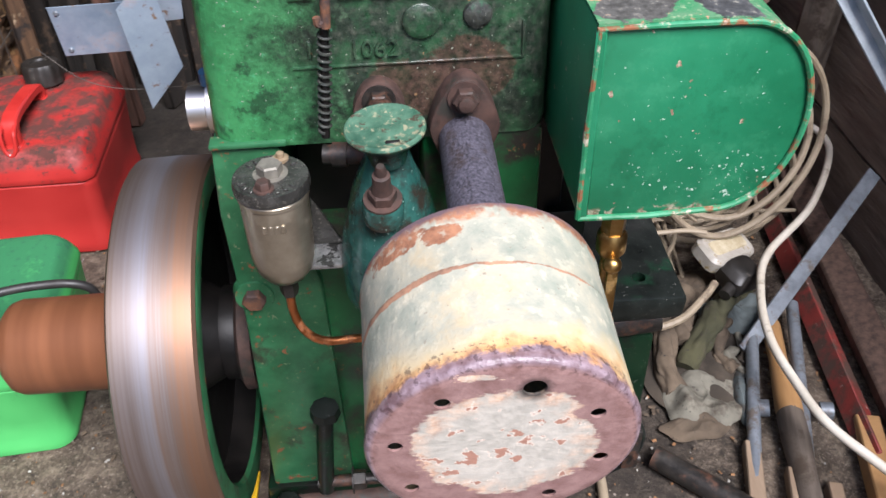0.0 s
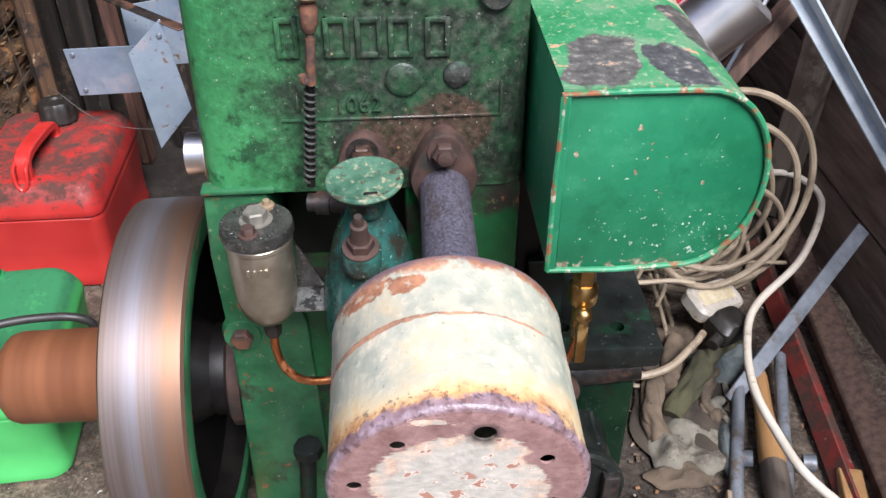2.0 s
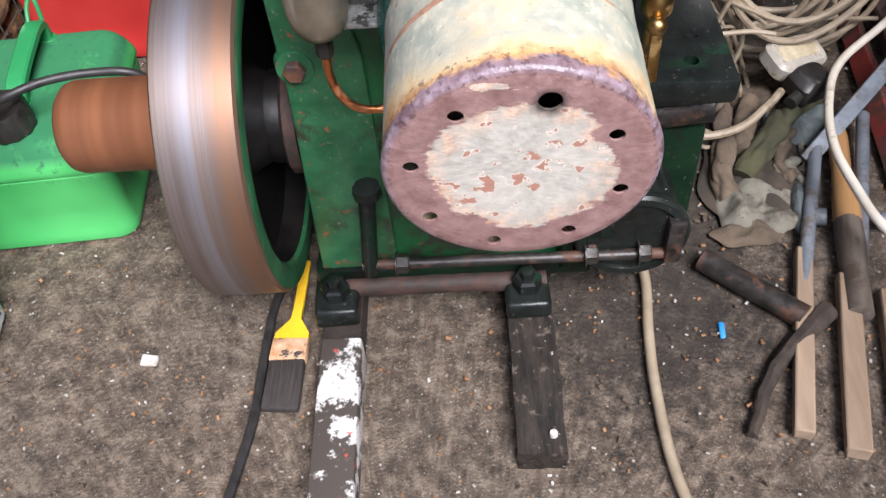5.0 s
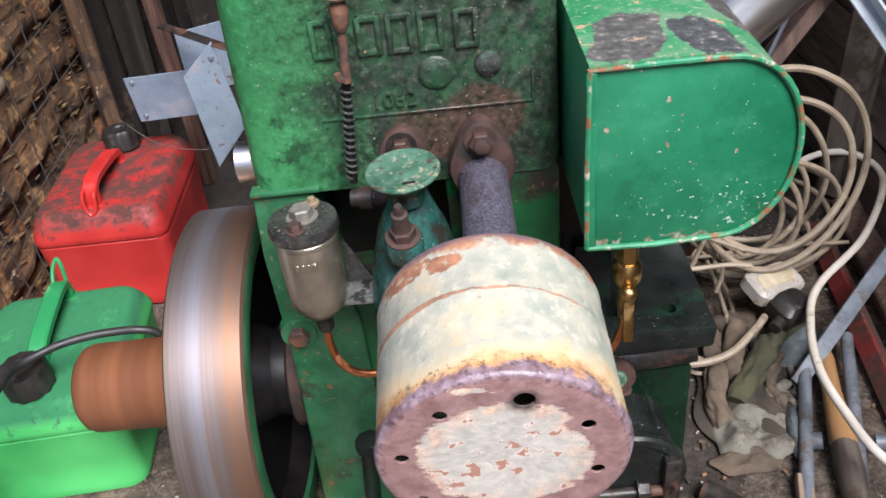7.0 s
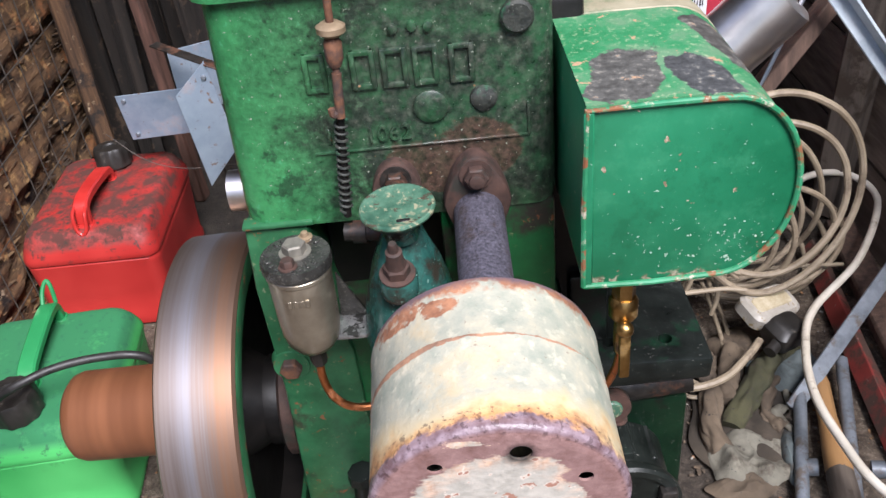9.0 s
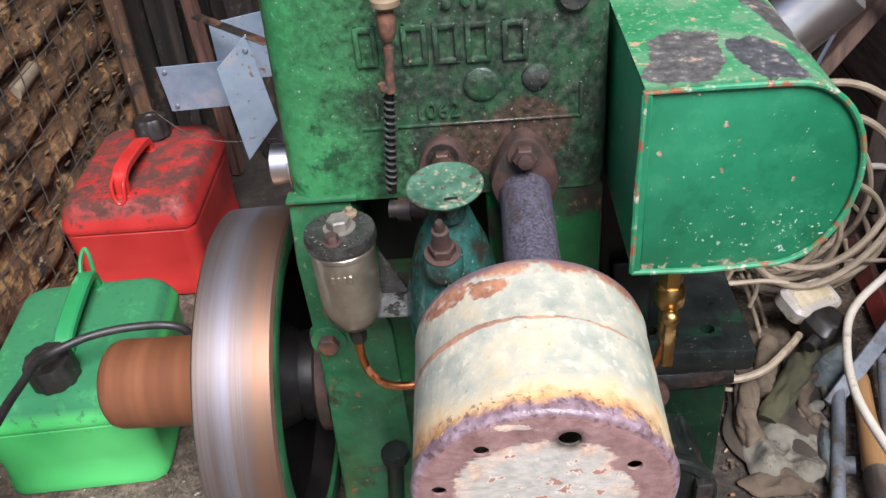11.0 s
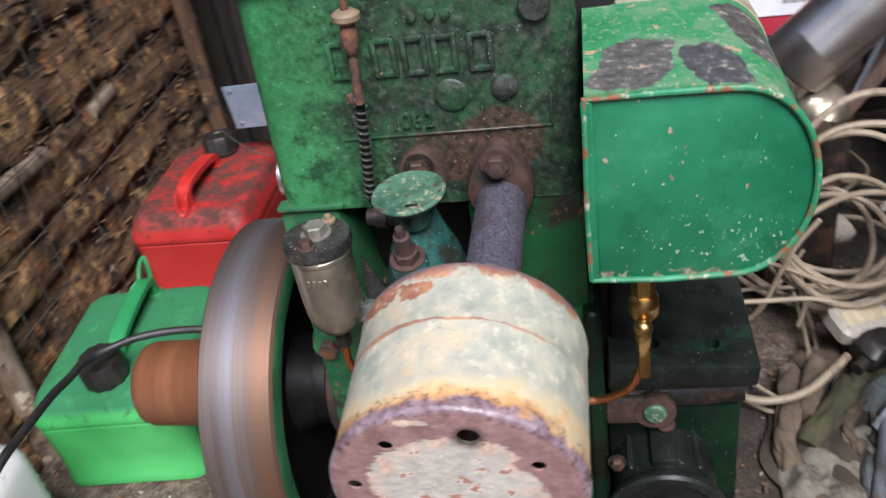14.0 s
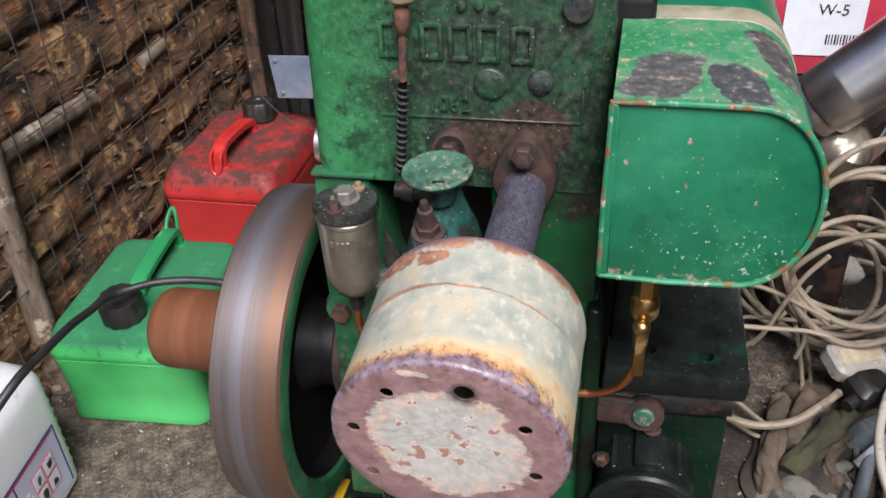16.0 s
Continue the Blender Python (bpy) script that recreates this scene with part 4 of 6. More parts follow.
me.materials.append(mat("torn_splinter", (0.06, 0.034, 0.017), (0.24, 0.145, 0.066), 6, 0.9, relief=0.0, layers=[((0.04, 0.025, 0.015), 5, 0.5, 0.58, 0.9)]))
sp = new("splinters", me)
sp.parent = wall_left
tagged(sp, kind="stuff")

# ---- the engine ----
engine = thing("stationary_engine", "oily green single-cylinder stationary engine with rusty silencer on skids", "engine", ENGINE)

# water hopper: open box with rounded corners and a rolled rim
hop = loft([(0.545, -0.0335, 0.163, 0.260, 0.308, 0.020), (0.556, -0.0335, 0.163, 0.264, 0.310, 0.022), (0.566, -0.0335, 0.163, 0.263, 0.310, 0.022),
            (0.700, -0.0315, 0.163, 0.259, 0.310, 0.022), (0.738, -0.0310, 0.163, 0.257, 0.310, 0.022), (0.741, -0.0310, 0.163, 0.272, 0.324, 0.026),
            (0.752, -0.0310, 0.163, 0.272, 0.324, 0.026), (0.754, -0.0310, 0.163, 0.262, 0.314, 0.022), (0.752, -0.0310, 0.163, 0.225, 0.280, 0.016), (0.60, -0.0310, 0.163, 0.225, 0.280, 0.016)])
hopper = part("hopper", hop, M_HOPPER, engine, "bright green cast hopper, sooty in the middle")
part("rim", loft([(0.7545, -0.0310, 0.163, 0.266, 0.318, 0.024), (0.759, -0.0310, 0.163, 0.262, 0.314, 0.022), (0.759, -0.0310, 0.163, 0.232, 0.286, 0.016), (0.754, -0.0310, 0.163, 0.230, 0.284, 0.016)]),
     mat("rim_pale_green", (0.16, 0.25, 0.17), (0.34, 0.40, 0.30), 30, 0.5, relief=0.3), hopper, "pale worn rim of the hopper")
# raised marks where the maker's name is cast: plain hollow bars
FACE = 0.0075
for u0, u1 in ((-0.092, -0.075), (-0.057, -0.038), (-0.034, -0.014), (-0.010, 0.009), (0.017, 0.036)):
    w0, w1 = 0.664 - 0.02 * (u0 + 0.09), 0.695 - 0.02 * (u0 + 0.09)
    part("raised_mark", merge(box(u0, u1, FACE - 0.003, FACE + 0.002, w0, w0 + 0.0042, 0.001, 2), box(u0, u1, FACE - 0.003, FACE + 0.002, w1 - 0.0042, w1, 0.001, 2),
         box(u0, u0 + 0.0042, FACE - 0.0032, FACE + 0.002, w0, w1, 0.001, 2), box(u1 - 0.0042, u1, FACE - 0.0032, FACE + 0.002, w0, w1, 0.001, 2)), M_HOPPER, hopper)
bmt = lettering("1062", 0.0185, 0.0022)
bmt.transform(pose(-0.035, FACE - 0.0006, 0.6185, 90, 0, 0))
part("casting_number", bmt, M_HOPPER, hopper, smooth=0)
part("casting_bar", box(-0.083, -0.080, FACE - 0.0025, FACE + 0.001, 0.619, 0.633, 0.0008, 1), M_HOPPER, hopper)
part("cast_line", merge(box(-0.095, 0.076, FACE - 0.0014, FACE + 0.002, 0.6105, 0.6125, 0.0005, 1), box(0.074, 0.076, FACE - 0.0014, FACE + 0.002, 0.6105, 0.64, 0.0005, 1)), M_HOPPER, hopper)
part("plug_disc", lathe([(0, 0.004), (0.0115, 0.004), (0.0135, 0.0025), (0.0135, -0.004), (0, -0.004)], 32, facing(0.0, FACE, 0.644)), M_HOPPER, hopper, "round green core plug")
part("plug_disc", lathe([(0, 0.006), (0.0105, 0.006), (0.0125, 0.004), (0.0125, -0.004), (0, -0.004)], 32, facing(0.069, FACE, 0.709)), M_SOOT, hopper)
part("boss", jitter(lathe([(0, 0.0045), (0.006, 0.004), (0.010, 0.002), (0.012, -0.004), (0, -0.004)], 20, facing(0.041, FACE, 0.646)), 0.001, 90), M_SOOT, hopper)
for du, dw in ((-0.022, 0.708), (-0.008, 0.709), (0.004, 0.708)):
    part("casting_lump", jitter(lathe([(0, 0.004), (0.0035, 0.003), (0.0045, -0.003), (0, -0.003)], 12, facing(du, FACE, dw)), 0.0008, 200), M_HOPPER, hopper)

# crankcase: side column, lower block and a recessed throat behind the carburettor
crank = part("crankcase", box(-0.12, 0.10, 0.016, 0.28, 0.10, 0.432, 0.006), M_CRANK, engine, "dark green oily crankcase, shade in its colour")
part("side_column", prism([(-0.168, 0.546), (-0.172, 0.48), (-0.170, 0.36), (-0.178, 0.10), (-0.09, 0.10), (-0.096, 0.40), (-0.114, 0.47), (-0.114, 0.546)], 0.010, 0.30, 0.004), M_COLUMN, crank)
part("throat", box(-0.11, 0.094, 0.075, 0.29, 0.42, 0.548, 0.003), M_SHADOW_IRON, crank, "recess under the hopper, coloured black for shade")
part("lower_face", box(-0.002, 0.095, 0.011, 0.29, 0.425, 0.5462, 0.004), M_CRANK, crank, "dark green oily face under the hopper, shade in its colour")
part("base_plate", box(-0.185, 0.125, 0.004, 0.30, 0.088, 0.112, 0.004), M_PUMP, crank)
part("cylinder_side", box(0.090, 0.128, 0.06, 0.29, 0.30, 0.70, 0.006), M_SHADOW_IRON, crank, "side between hopper and tank, coloured black for shade")
part("side_flange", box(0.088, 0.104, 0.000, 0.24, 0.10, 0.425, 0.006, 3), M_PUMP, crank, "green-black flange")
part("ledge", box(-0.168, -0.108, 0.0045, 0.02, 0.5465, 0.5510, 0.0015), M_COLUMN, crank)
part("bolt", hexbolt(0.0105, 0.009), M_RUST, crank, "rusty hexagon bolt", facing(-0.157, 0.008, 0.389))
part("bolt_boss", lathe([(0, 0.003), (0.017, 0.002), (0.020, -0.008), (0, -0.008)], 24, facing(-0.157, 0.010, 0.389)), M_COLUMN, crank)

# flywheel, turned rim over a dished web
AX = Matrix.Translation((-0.241, 0.097, 0.2635)) @ Euler((0, radians(-90), 0)).to_matrix().to_4x4()
fly = part("flywheel", lathe([(0.0, 0.012), (0.05, 0.012), (0.06, 0.010), (0.1560, 0.010), (0.1580, 0.036), (0.1840, 0.038), (0.1875, 0.0355), (0.1885, 0.0), (0.1875, -0.0355), (0.1845, -0.0385)], 96), M_RIM, engine, "heavy flywheel with streaked brown and grey steel rim", AX)
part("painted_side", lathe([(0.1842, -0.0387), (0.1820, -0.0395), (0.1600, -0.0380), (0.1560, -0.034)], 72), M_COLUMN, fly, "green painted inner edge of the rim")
part("web", lathe([(0.1560, -0.034), (0.1550, -0.008), (0.06, -0.004), (0.045, -0.03), (0.03, -0.032), (0, -0.032)], 72), M_SHADOW_IRON, fly, "inner web of the wheel, coloured black for shade")
part("hub_shaft", lathe([(0.056, 0.010), (0.054, 0.03), (0.051, 0.036), (0.050, 0.177), (0.047, 0.186), (0.040, 0.192), (0.028, 0.194), (0.026, 0.185), (0, 0.185)], 64), M_HUB, fly, "orange-brown rusty pulley sleeve")
part("crank_boss", lathe([(0.045, -0.075), (0.05, -0.06), (0.05, -0.03), (0.0, -0.03)], 40, AX), M_SHADOW_IRON, engine)
part("gear_disc", lathe([(0, -0.046), (0.056, -0.046), (0.062, -0.05), (0.062, -0.062), (0, -0.062)], 64, AX), M_RUST_PURPLE, engine)

# silencer, drooping a little from its pipe; z runs from the end plate to the engine
SIL = Matrix.Translation((0.021, -0.287, 0.531)) @ Vector((0.0, 1.0, 0.10)).to_track_quat("Z", "Y").to_matrix().to_4x4()
silencer = part("silencer", lathe([(0, 0.0), (0.066, 0.0), (0.0715, 0.0004), (0.0745, 0.0022), (0.0758, 0.0055), (0.0750, 0.0095), (0.0748, 0.020), (0.0748, 0.066), (0.0751, 0.0675), (0.0751, 0.0688), (0.0748, 0.0702),
                                  (0.0748, 0.105), (0.0755, 0.110), (0.0745, 0.1155), (0.070, 0.1185), (0.060, 0.119), (0, 0.119)], 96), M_SILENCER, engine, "round cream silencer with rust bands and mauve scorched end plate", SIL)
cut(silencer, lathe([(0, 0.0016), (0.070, 0.0016), (0.0728, 0.006), (0.0728, 0.112), (0.068, 0.117), (0, 0.117)], 64))
to_sil = SIL.inverted()
holes = []
for i in range(8):
    a = radians(75 - 44.6 * i)
    p = to_sil @ Vector((0.019 + 0.0582 * math.cos(a), -0.287, 0.5285 + 0.0582 * math.sin(a)))
    holes.append(lathe([(0, -0.01), (0.0062 if i == 0 else 0.0043, -0.01), (0.0062 if i == 0 else 0.0043, 0.035), (0, 0.035)], 20, Matrix.Translation((p.x, p.y, 0))))
cut(silencer, merge(*holes))
part("exhaust_pipe", rod((0.030, 0.0, 0.553), (0.028, -0.172, 0.547), 0.0205, 32), M_PIPE, engine, "rough blue-grey exhaust pipe")
flange = part("exhaust_flange", jitter(prism([(0.030 + 0.0275 * math.cos(a) * (1 - 0.25 * abs(math.sin(a))), 0.562 + 0.042 * math.sin(a)) for a in [2 * math.pi * i / 36 for i in range(36)]], -0.010, 0.012, 0.003), 0.0008, 60), M_RUST_PURPLE, engine, "rusty oval exhaust flange")
part("flange_bolt", hexbolt(0.0100, 0.008, 0.004, 0.006), M_RUST_PURPLE, flange, m=facing(0.030, -0.0115, 0.589))
stud = part("manifold_flange", jitter(prism([(-0.034 + 0.020 * math.cos(a), 0.574 + 0.028 * math.sin(a)) for a in [2 * math.pi * i / 28 for i in range(28)]], -0.004, 0.012, 0.003), 0.0008, 60), M_RUST_PURPLE, engine)
part("manifold_nut", hexbolt(0.0095, 0.009, 0.006, 0.0055), M_DARK_STEEL, stud, m=facing(-0.034, -0.005, 0.587))

# carburettor: pear-shaped casting under a round disc
carb = part("carburettor", jitter(lathe([(0, 0.420), (0.030, 0.422), (0.040, 0.445), (0.041, 0.475), (0.037, 0.505), (0.028, 0.540), (0.020, 0.560), (0.015, 0.575), (0.013, 0.590), (0, 0.590)], 36, Matrix.Translation((-0.031, -0.050, 0))), 0.0015, 40), M_PEAR, engine, "glossy dark teal carburettor casting")
disc = part("choke_disc", lathe([(0, 0.0036), (0.008, 0.0028), (0.018, 0.0028), (0.0238, 0.0040), (0.0262, 0.0052), (0.0278, 0.0046), (0.0285, 0.0032), (0.0280, 0.0014), (0.026, -0.0002), (0, -0.0002)], 56), M_KNOB, carb, "round worn green disc with a slot", pose(-0.031, -0.064, 0.597, 4, -2, 0))
# no hole: a black strip gives the slot its shade
part("slot", box(-0.0005, 0.0095, -0.0180, -0.0146, 0.0010, 0.0034, 0.0005, 1), M_SHADOW_IRON, disc, "slot drawn as a black strip")
part("disc_cup", lathe([(0.024, -0.0002), (0.021, -0.004), (0.016, -0.010), (0.013, -0.024), (0, -0.024)], 40), M_PEAR, carb, m=pose(-0.031, -0.064, 0.597, 4, -2, 0))
part("jet_boss", lathe([(0, -0.01), (0.0145, -0.01), (0.0150, 0.006), (0.0125, 0.010), (0, 0.010)], 28), M_PEAR, carb, m=pose(-0.036, -0.083, 0.546, 14, 0, 0))
part("jet_sleeve", lathe([(0.0078, 0.009), (0.0066, 0.015), (0.0062, 0.024), (0.0040, 0.025), (0, 0.025)], 20), M_RUST_PURPLE, carb, m=pose(-0.036, -0.0855, 0.5565, 14, 0, 0))
part("jet_nut", hexbolt(0.0102, 0.009, 0.024, 0.0040), M_RUST_PURPLE, carb, "rusty brown nut and screw", pose(-0.036, -0.0855, 0.5565, 14, 0, 0))
part("side_pipe", merge(rod((-0.047, -0.028, 0.556), (-0.078, -0.024, 0.556), 0.0075), rod((-0.060, -0.0265, 0.556), (-0.071, -0.025, 0.556), 0.0095)), M_DARK_STEEL, carb)
part("bridge", box(-0.098, -0.055, -0.056, -0.02, 0.470, 0.475, 0.0015), M_WET, carb, "wet shining steel bridge plate")
part("gusset", prism([(-0.094, 0.475), (-0.070, 0.475), (-0.092, 0.520)], -0.030, -0.026, 0.0008), M_LID, carb)

# float chamber with its lid, nuts and copper feed
fc = part("float_chamber", lathe([(0, 0.465), (0.009, 0.466), (0.0165, 0.470), (0.0215, 0.478), (0.0240, 0.490), (0.0247, 0.505), (0.0252, 0.540), (0.0252, 0.5445), (0.0262, 0.5455), (0.0262, 0.5485), (0.0252, 0.5495), (0, 0.551)], 56, Matrix.Translation((-0.115, -0.055, 0))), M_PEWTER, engine, "tarnished nickel float chamber")
part("lid", lathe([(0.0250, 0.5505), (0.0278, 0.5515), (0.0282, 0.556), (0.0272, 0.5605), (0.012, 0.5612), (0, 0.5612)], 44, Matrix.Translation((-0.115, -0.055, 0))), M_LID, fc, "knurled dark lid")
for k in range(22):
    if k not in (4, 5, 6, 15, 16, 17, 18):
        part("lid_mark", box(-0.0013, 0.0013, 0.0185, 0.0238, 0.0, 0.0012, 0.0003, 1), M_LID, fc, m=Matrix.Translation((-0.115, -0.055, 0.5606)) @ Matrix.Rotation(2 * math.pi * k / 22, 4, "Z"))
part("lid_nut", hexbolt(0.0094, 0.0085), M_NUT, fc, m=pose(-0.115, -0.053, 0.5618, 0, 0, 12))
part("lid_screw", hexbolt(0.0055, 0.0060), M_RUST_PURPLE, fc, m=pose(-0.1185, -0.0715, 0.5618, 0, 0, 20))
part("tickler", merge(lathe([(0.006, 0.5612), (0.006, 0.5635), (0.0032, 0.5642), (0.0028, 0.5675), (0, 0.5685)], 16, Matrix.Translation((-0.1085, -0.036, 0)))), M_OLD_BRASS, fc, "small brass tickler pin")
for k in range(4):
    part("raised_mark", box(-0.1235 + 0.0046 * k, -0.1203 + 0.0046 * k, -0.0803, -0.0760, 0.527, 0.5335, 0.0003, 1), M_PEWTER, fc)
part("union_nut", merge(lathe([(0, 0.448), (0.0065, 0.448), (0.0075, 0.453), (0.0075, 0.467), (0, 0.467)], 6, Matrix.Translation((-0.115, -0.056, 0)))), M_DARK_STEEL, fc)
part("fuel_pipe", tube([(-0.115, -0.056, 0.452), (-0.1145, -0.058, 0.430), (-0.108, -0.060, 0.410), (-0.092, -0.058, 0.394), (-0.06, -0.050, 0.386), (0.0, -0.04, 0.372), (0.06, -0.045, 0.364), (0.098, -0.050, 0.368), (0.124, -0.055, 0.386), (0.134, -0.060, 0.412), (0.1365, -0.069, 0.440)], 0.0036, 10, 8), M_COPPER, engine, "bent copper fuel pipe")

# governor rod and spring before the hopper's face
gov = part("governor_rod", merge(rod((-0.060, -0.020, 0.80), (-0.064, -0.020, 0.690), 0.0028), rod((-0.064, -0.02, 0.69), (-0.0665, -0.02, 0.655), 0.0036), tube([(-0.0665, -0.02, 0.66), (-0.071, -0.021, 0.658), (-0.072, -0.021, 0.663)], 0.003, 8, 5)), M_RUST, engine, "brown throttle rod with brass collars")
part("collar", lathe([(0, -0.004), (0.0068, -0.004), (0.0105, -0.001), (0.0105, 0.003), (0.006, 0.006), (0, 0.006)], 20, pose(-0.0628, -0.020, 0.722, 0, 2, 0)), M_OLD_BRASS, gov, "brass collar")
part("clevis", lathe([(0, -0.012), (0.0042, -0.012), (0.0066, -0.006), (0.0066, 0.006), (0.0045, 0.010), (0, 0.010)], 16, pose(-0.0634, -0.020, 0.707, 0, 2, 0)), M_RUST, gov)
part("spring", tube([(-0.068 - 0.0075 * (k / 96) + 0.0045 * math.cos(k * 0.9), -0.014 + 0.0045 * math.sin(k * 0.9), 0.650 - 0.080 * k / 96) for k in range(97)], 0.0012, 6, 2), M_SOOT, engine, "black coil spring")
part("spring_core", rod((-0.068, -0.014, 0.652), (-0.0755, -0.014, 0.565), 0.0034), M_SHADOW_IRON, engine)

# petrol tank: flat on one side, rounded on the other
TANK = [(0.100, 0.538), (0.150, 0.5365), (0.196, 0.5385)]
for k in range(1, 20):
    a = -90 + 180 * k / 20
    TANK.append((0.192 + 0.056 * math.cos(radians(a)) ** 0.9 if abs(a) < 89.9 else 0.192, 0.6095 + 0.0715 * math.sin(radians(a))))
TANK += [(0.190, 0.681), (0.150, 0.6815), (0.102, 0.681)]
tank = part("fuel_tank", prism(TANK, -0.098, 0.30, 0.0015, 2), [M_TANK], engine, "bright green petrol tank with chipped paint and worn black patches")
top = [p for p in TANK if p[1] > 0.655]
lid_bm = bmesh.new()
rows_a = [lid_bm.verts.new((x, -0.0955, z + 0.0016 if x < 0.2 else z + 0.0010)) for x, z in top]
rows_b = [lid_bm.verts.new((x, 0.062, z + 0.0016 if x < 0.2 else z + 0.0010)) for x, z in top]
rows_c = [lid_bm.verts.new((x, 0.062, z - 0.002)) for x, z in top]
rows_d = [lid_bm.verts.new((x, -0.0955, z - 0.002)) for x, z in top]
for k in range(len(top) - 1):
    lid_bm.faces.new((rows_a[k], rows_a[k + 1], rows_b[k + 1], rows_b[k]))
    lid_bm.faces.new((rows_b[k], rows_b[k + 1], rows_c[k + 1], rows_c[k]))
    lid_bm.faces.new((rows_a[k], rows_d[k], rows_d[k + 1], rows_a[k + 1]))
part("tank_top", lid_bm, M_LIDTOP, tank, "scratched top with bare black patches", smooth=60)
part("end_seam", tube([(x, -0.0995, z) for x, z in TANK[:-1]] + [(0.102, -0.0995, 0.681), (0.100, -0.0995, 0.60), (0.100, -0.0995, 0.538)], 0.0023, 8, smooth=False), mat("seam_chipped", (0.010, 0.14, 0.05), (0.05, 0.26, 0.13), 40, 0.5, relief=0.3, layers=[(RUST, 40, 0.52, 0.60, 0.8), ((0.38, 0.35, 0.26), 80, 0.58, 0.68, 0.7)]), tank, "folded seam with chipped rusty edge")
part("side_fold", box(0.0995, 0.1065, -0.1012, -0.097, 0.540, 0.680, 0.001, 1), M_TANK, tank)
band = [(0.1745 + (x - 0.1745) * 1.012, 0.6095 + (z - 0.6095) * 1.016) for x, z in TANK]
part("strap", prism(band, 0.066, 0.098, 0.0008, 1), mat("strap_tan_painted", (0.20, 0.18, 0.11), (0.36, 0.32, 0.22), 20, 0.6, relief=0.2, layers=[((0.10, 0.16, 0.08), 12, 0.55, 0.70, 0.6)]), tank, "tan strap round the tank")
tap = part("fuel_tap", merge(lathe([(0, 0.496), (0.0095, 0.496), (0.0095, 0.540), (0, 0.540)], 6, Matrix.Translation((0.138, -0.066, 0))),
                            lathe([(0, 0.474), (0.0085, 0.475), (0.0118, 0.480), (0.0118, 0.494), (0.0095, 0.498), (0, 0.498)], 24, Matrix.Translation((0.138, -0.066, 0))),
                            lathe([(0, 0.440), (0.0055, 0.440), (0.0065, 0.452), (0.0060, 0.478), (0, 0.478)], 16, Matrix.Translation((0.137, -0.066, 0)))), M_BRASS, tank, "bright brass fuel tap")
part("tap_ball", jitter(lathe([(0, -0.0075)] + [(0.0075 * math.cos(radians(a)), 0.0075 * math.sin(radians(a))) for a in range(-75, 90, 15)] + [(0, 0.0075)], 20, Matrix.Translation((0.1365, -0.0795, 0.4745))), 0.0003, 100), M_BRASS, tap)
part("tap_lever", box(0.1325, 0.1415, -0.0835, -0.0785, 0.424, 0.470, 0.0018, 2), M_BRASS, tap)

# right-hand casting with drilled top, shaft, pump barrel
bracket = part("bracket", merge(prism([(0.106, 0.315), (0.246, 0.318), (0.248, 0.345), (0.108, 0.350)], 0.012, 0.40, 0.005), box(0.108, 0.240, 0.070, 0.230, 0.25, 0.318, 0.004)), M_BLACK_IRON, engine, "black oily bracket with drilled holes")
part("side_case", box(0.106, 0.250, 0.235, 0.45, 0.10, 0.314, 0.010), M_BLACK_IRON, engine, "black oily casing beside the engine")
part("bracket_lug", box(0.112, 0.150, 0.05, 0.13, 0.345, 0.43, 0.004), M_BLACK_IRON, engine)
# black strip coloured like the shade inside a slot
part("case_slot", box(0.176, 0.226, 0.180, 0.205, 0.340, 0.3485, 0.002), M_SHADOW_IRON, engine)
bevel_top = [lathe([(0, -0.024), (0.0072, -0.024), (0.0072, 0.02), (0, 0.02)], 18, Matrix.Translation((u, 0.045, 0.348))) for u in (0.151, 0.207)]
cut(bracket, merge(*bevel_top))
part("pump_block", box(0.104, 0.240, 0.052, 0.20, 0.10, 0.255, 0.008), M_PUMP, engine)
part("rocker_shaft", rod((0.118, 0.060, 0.268), (0.240, 0.060, 0.280), 0.019, 24), M_DARK_STEEL, engine)
link_arm = part("link_arm", merge(lathe([(0, -0.005), (0.021, -0.005), (0.021, 0.005), (0, 0.005)], 28, facing(0.152, 0.034, 0.270)), box(0.104, 0.150, 0.030, 0.038, 0.254, 0.288, 0.002)), M_RUST_PURPLE, engine, "flat brown link arm")
part("link_pin", merge(lathe([(0.0, 0.004), (0.010, 0.004), (0.0115, 0.0025), (0.0115, -0.004), (0, -0.004)], 24, facing(0.152, 0.029, 0.270))), M_KNOB, link_arm, "pale green slotted pin")
barrel = part("pump_barrel", merge(lathe([(0, 0.0), (0.050, 0.0), (0.057, 0.006), (0.058, 0.012), (0.054, 0.016), (0.052, 0.09), (0, 0.09)], 40, facing(0.160, -0.012, 0.172) @ pose(0, 0, -0.085)), box(0.146, 0.172, 0.0, 0.07, 0.218, 0.232, 0.003)), M_BLACK_IRON, engine, "dark finned pump barrel")
for du in (-0.034, -0.012, 0.012, 0.034):
    part("rib", box(0.160 + du - 0.0035, 0.160 + du + 0.0035, 0.006, 0.070, 0.172 + math.sqrt(0.052 ** 2 - du ** 2) - 0.004, 0.172 + math.sqrt(0.052 ** 2 - du ** 2) + 0.0035, 0.0015, 1), M_BLACK_IRON, barrel)
part("front_ring", lathe([(0.058, -0.004), (0.060, 0.0), (0.060, 0.006), (0.057, 0.009), (0.049, 0.009), (0.047, 0.005), (0.047, -0.004)], 48, facing(0.160, -0.012, 0.172)), M_BLACK_IRON, barrel, "worn iron ring")
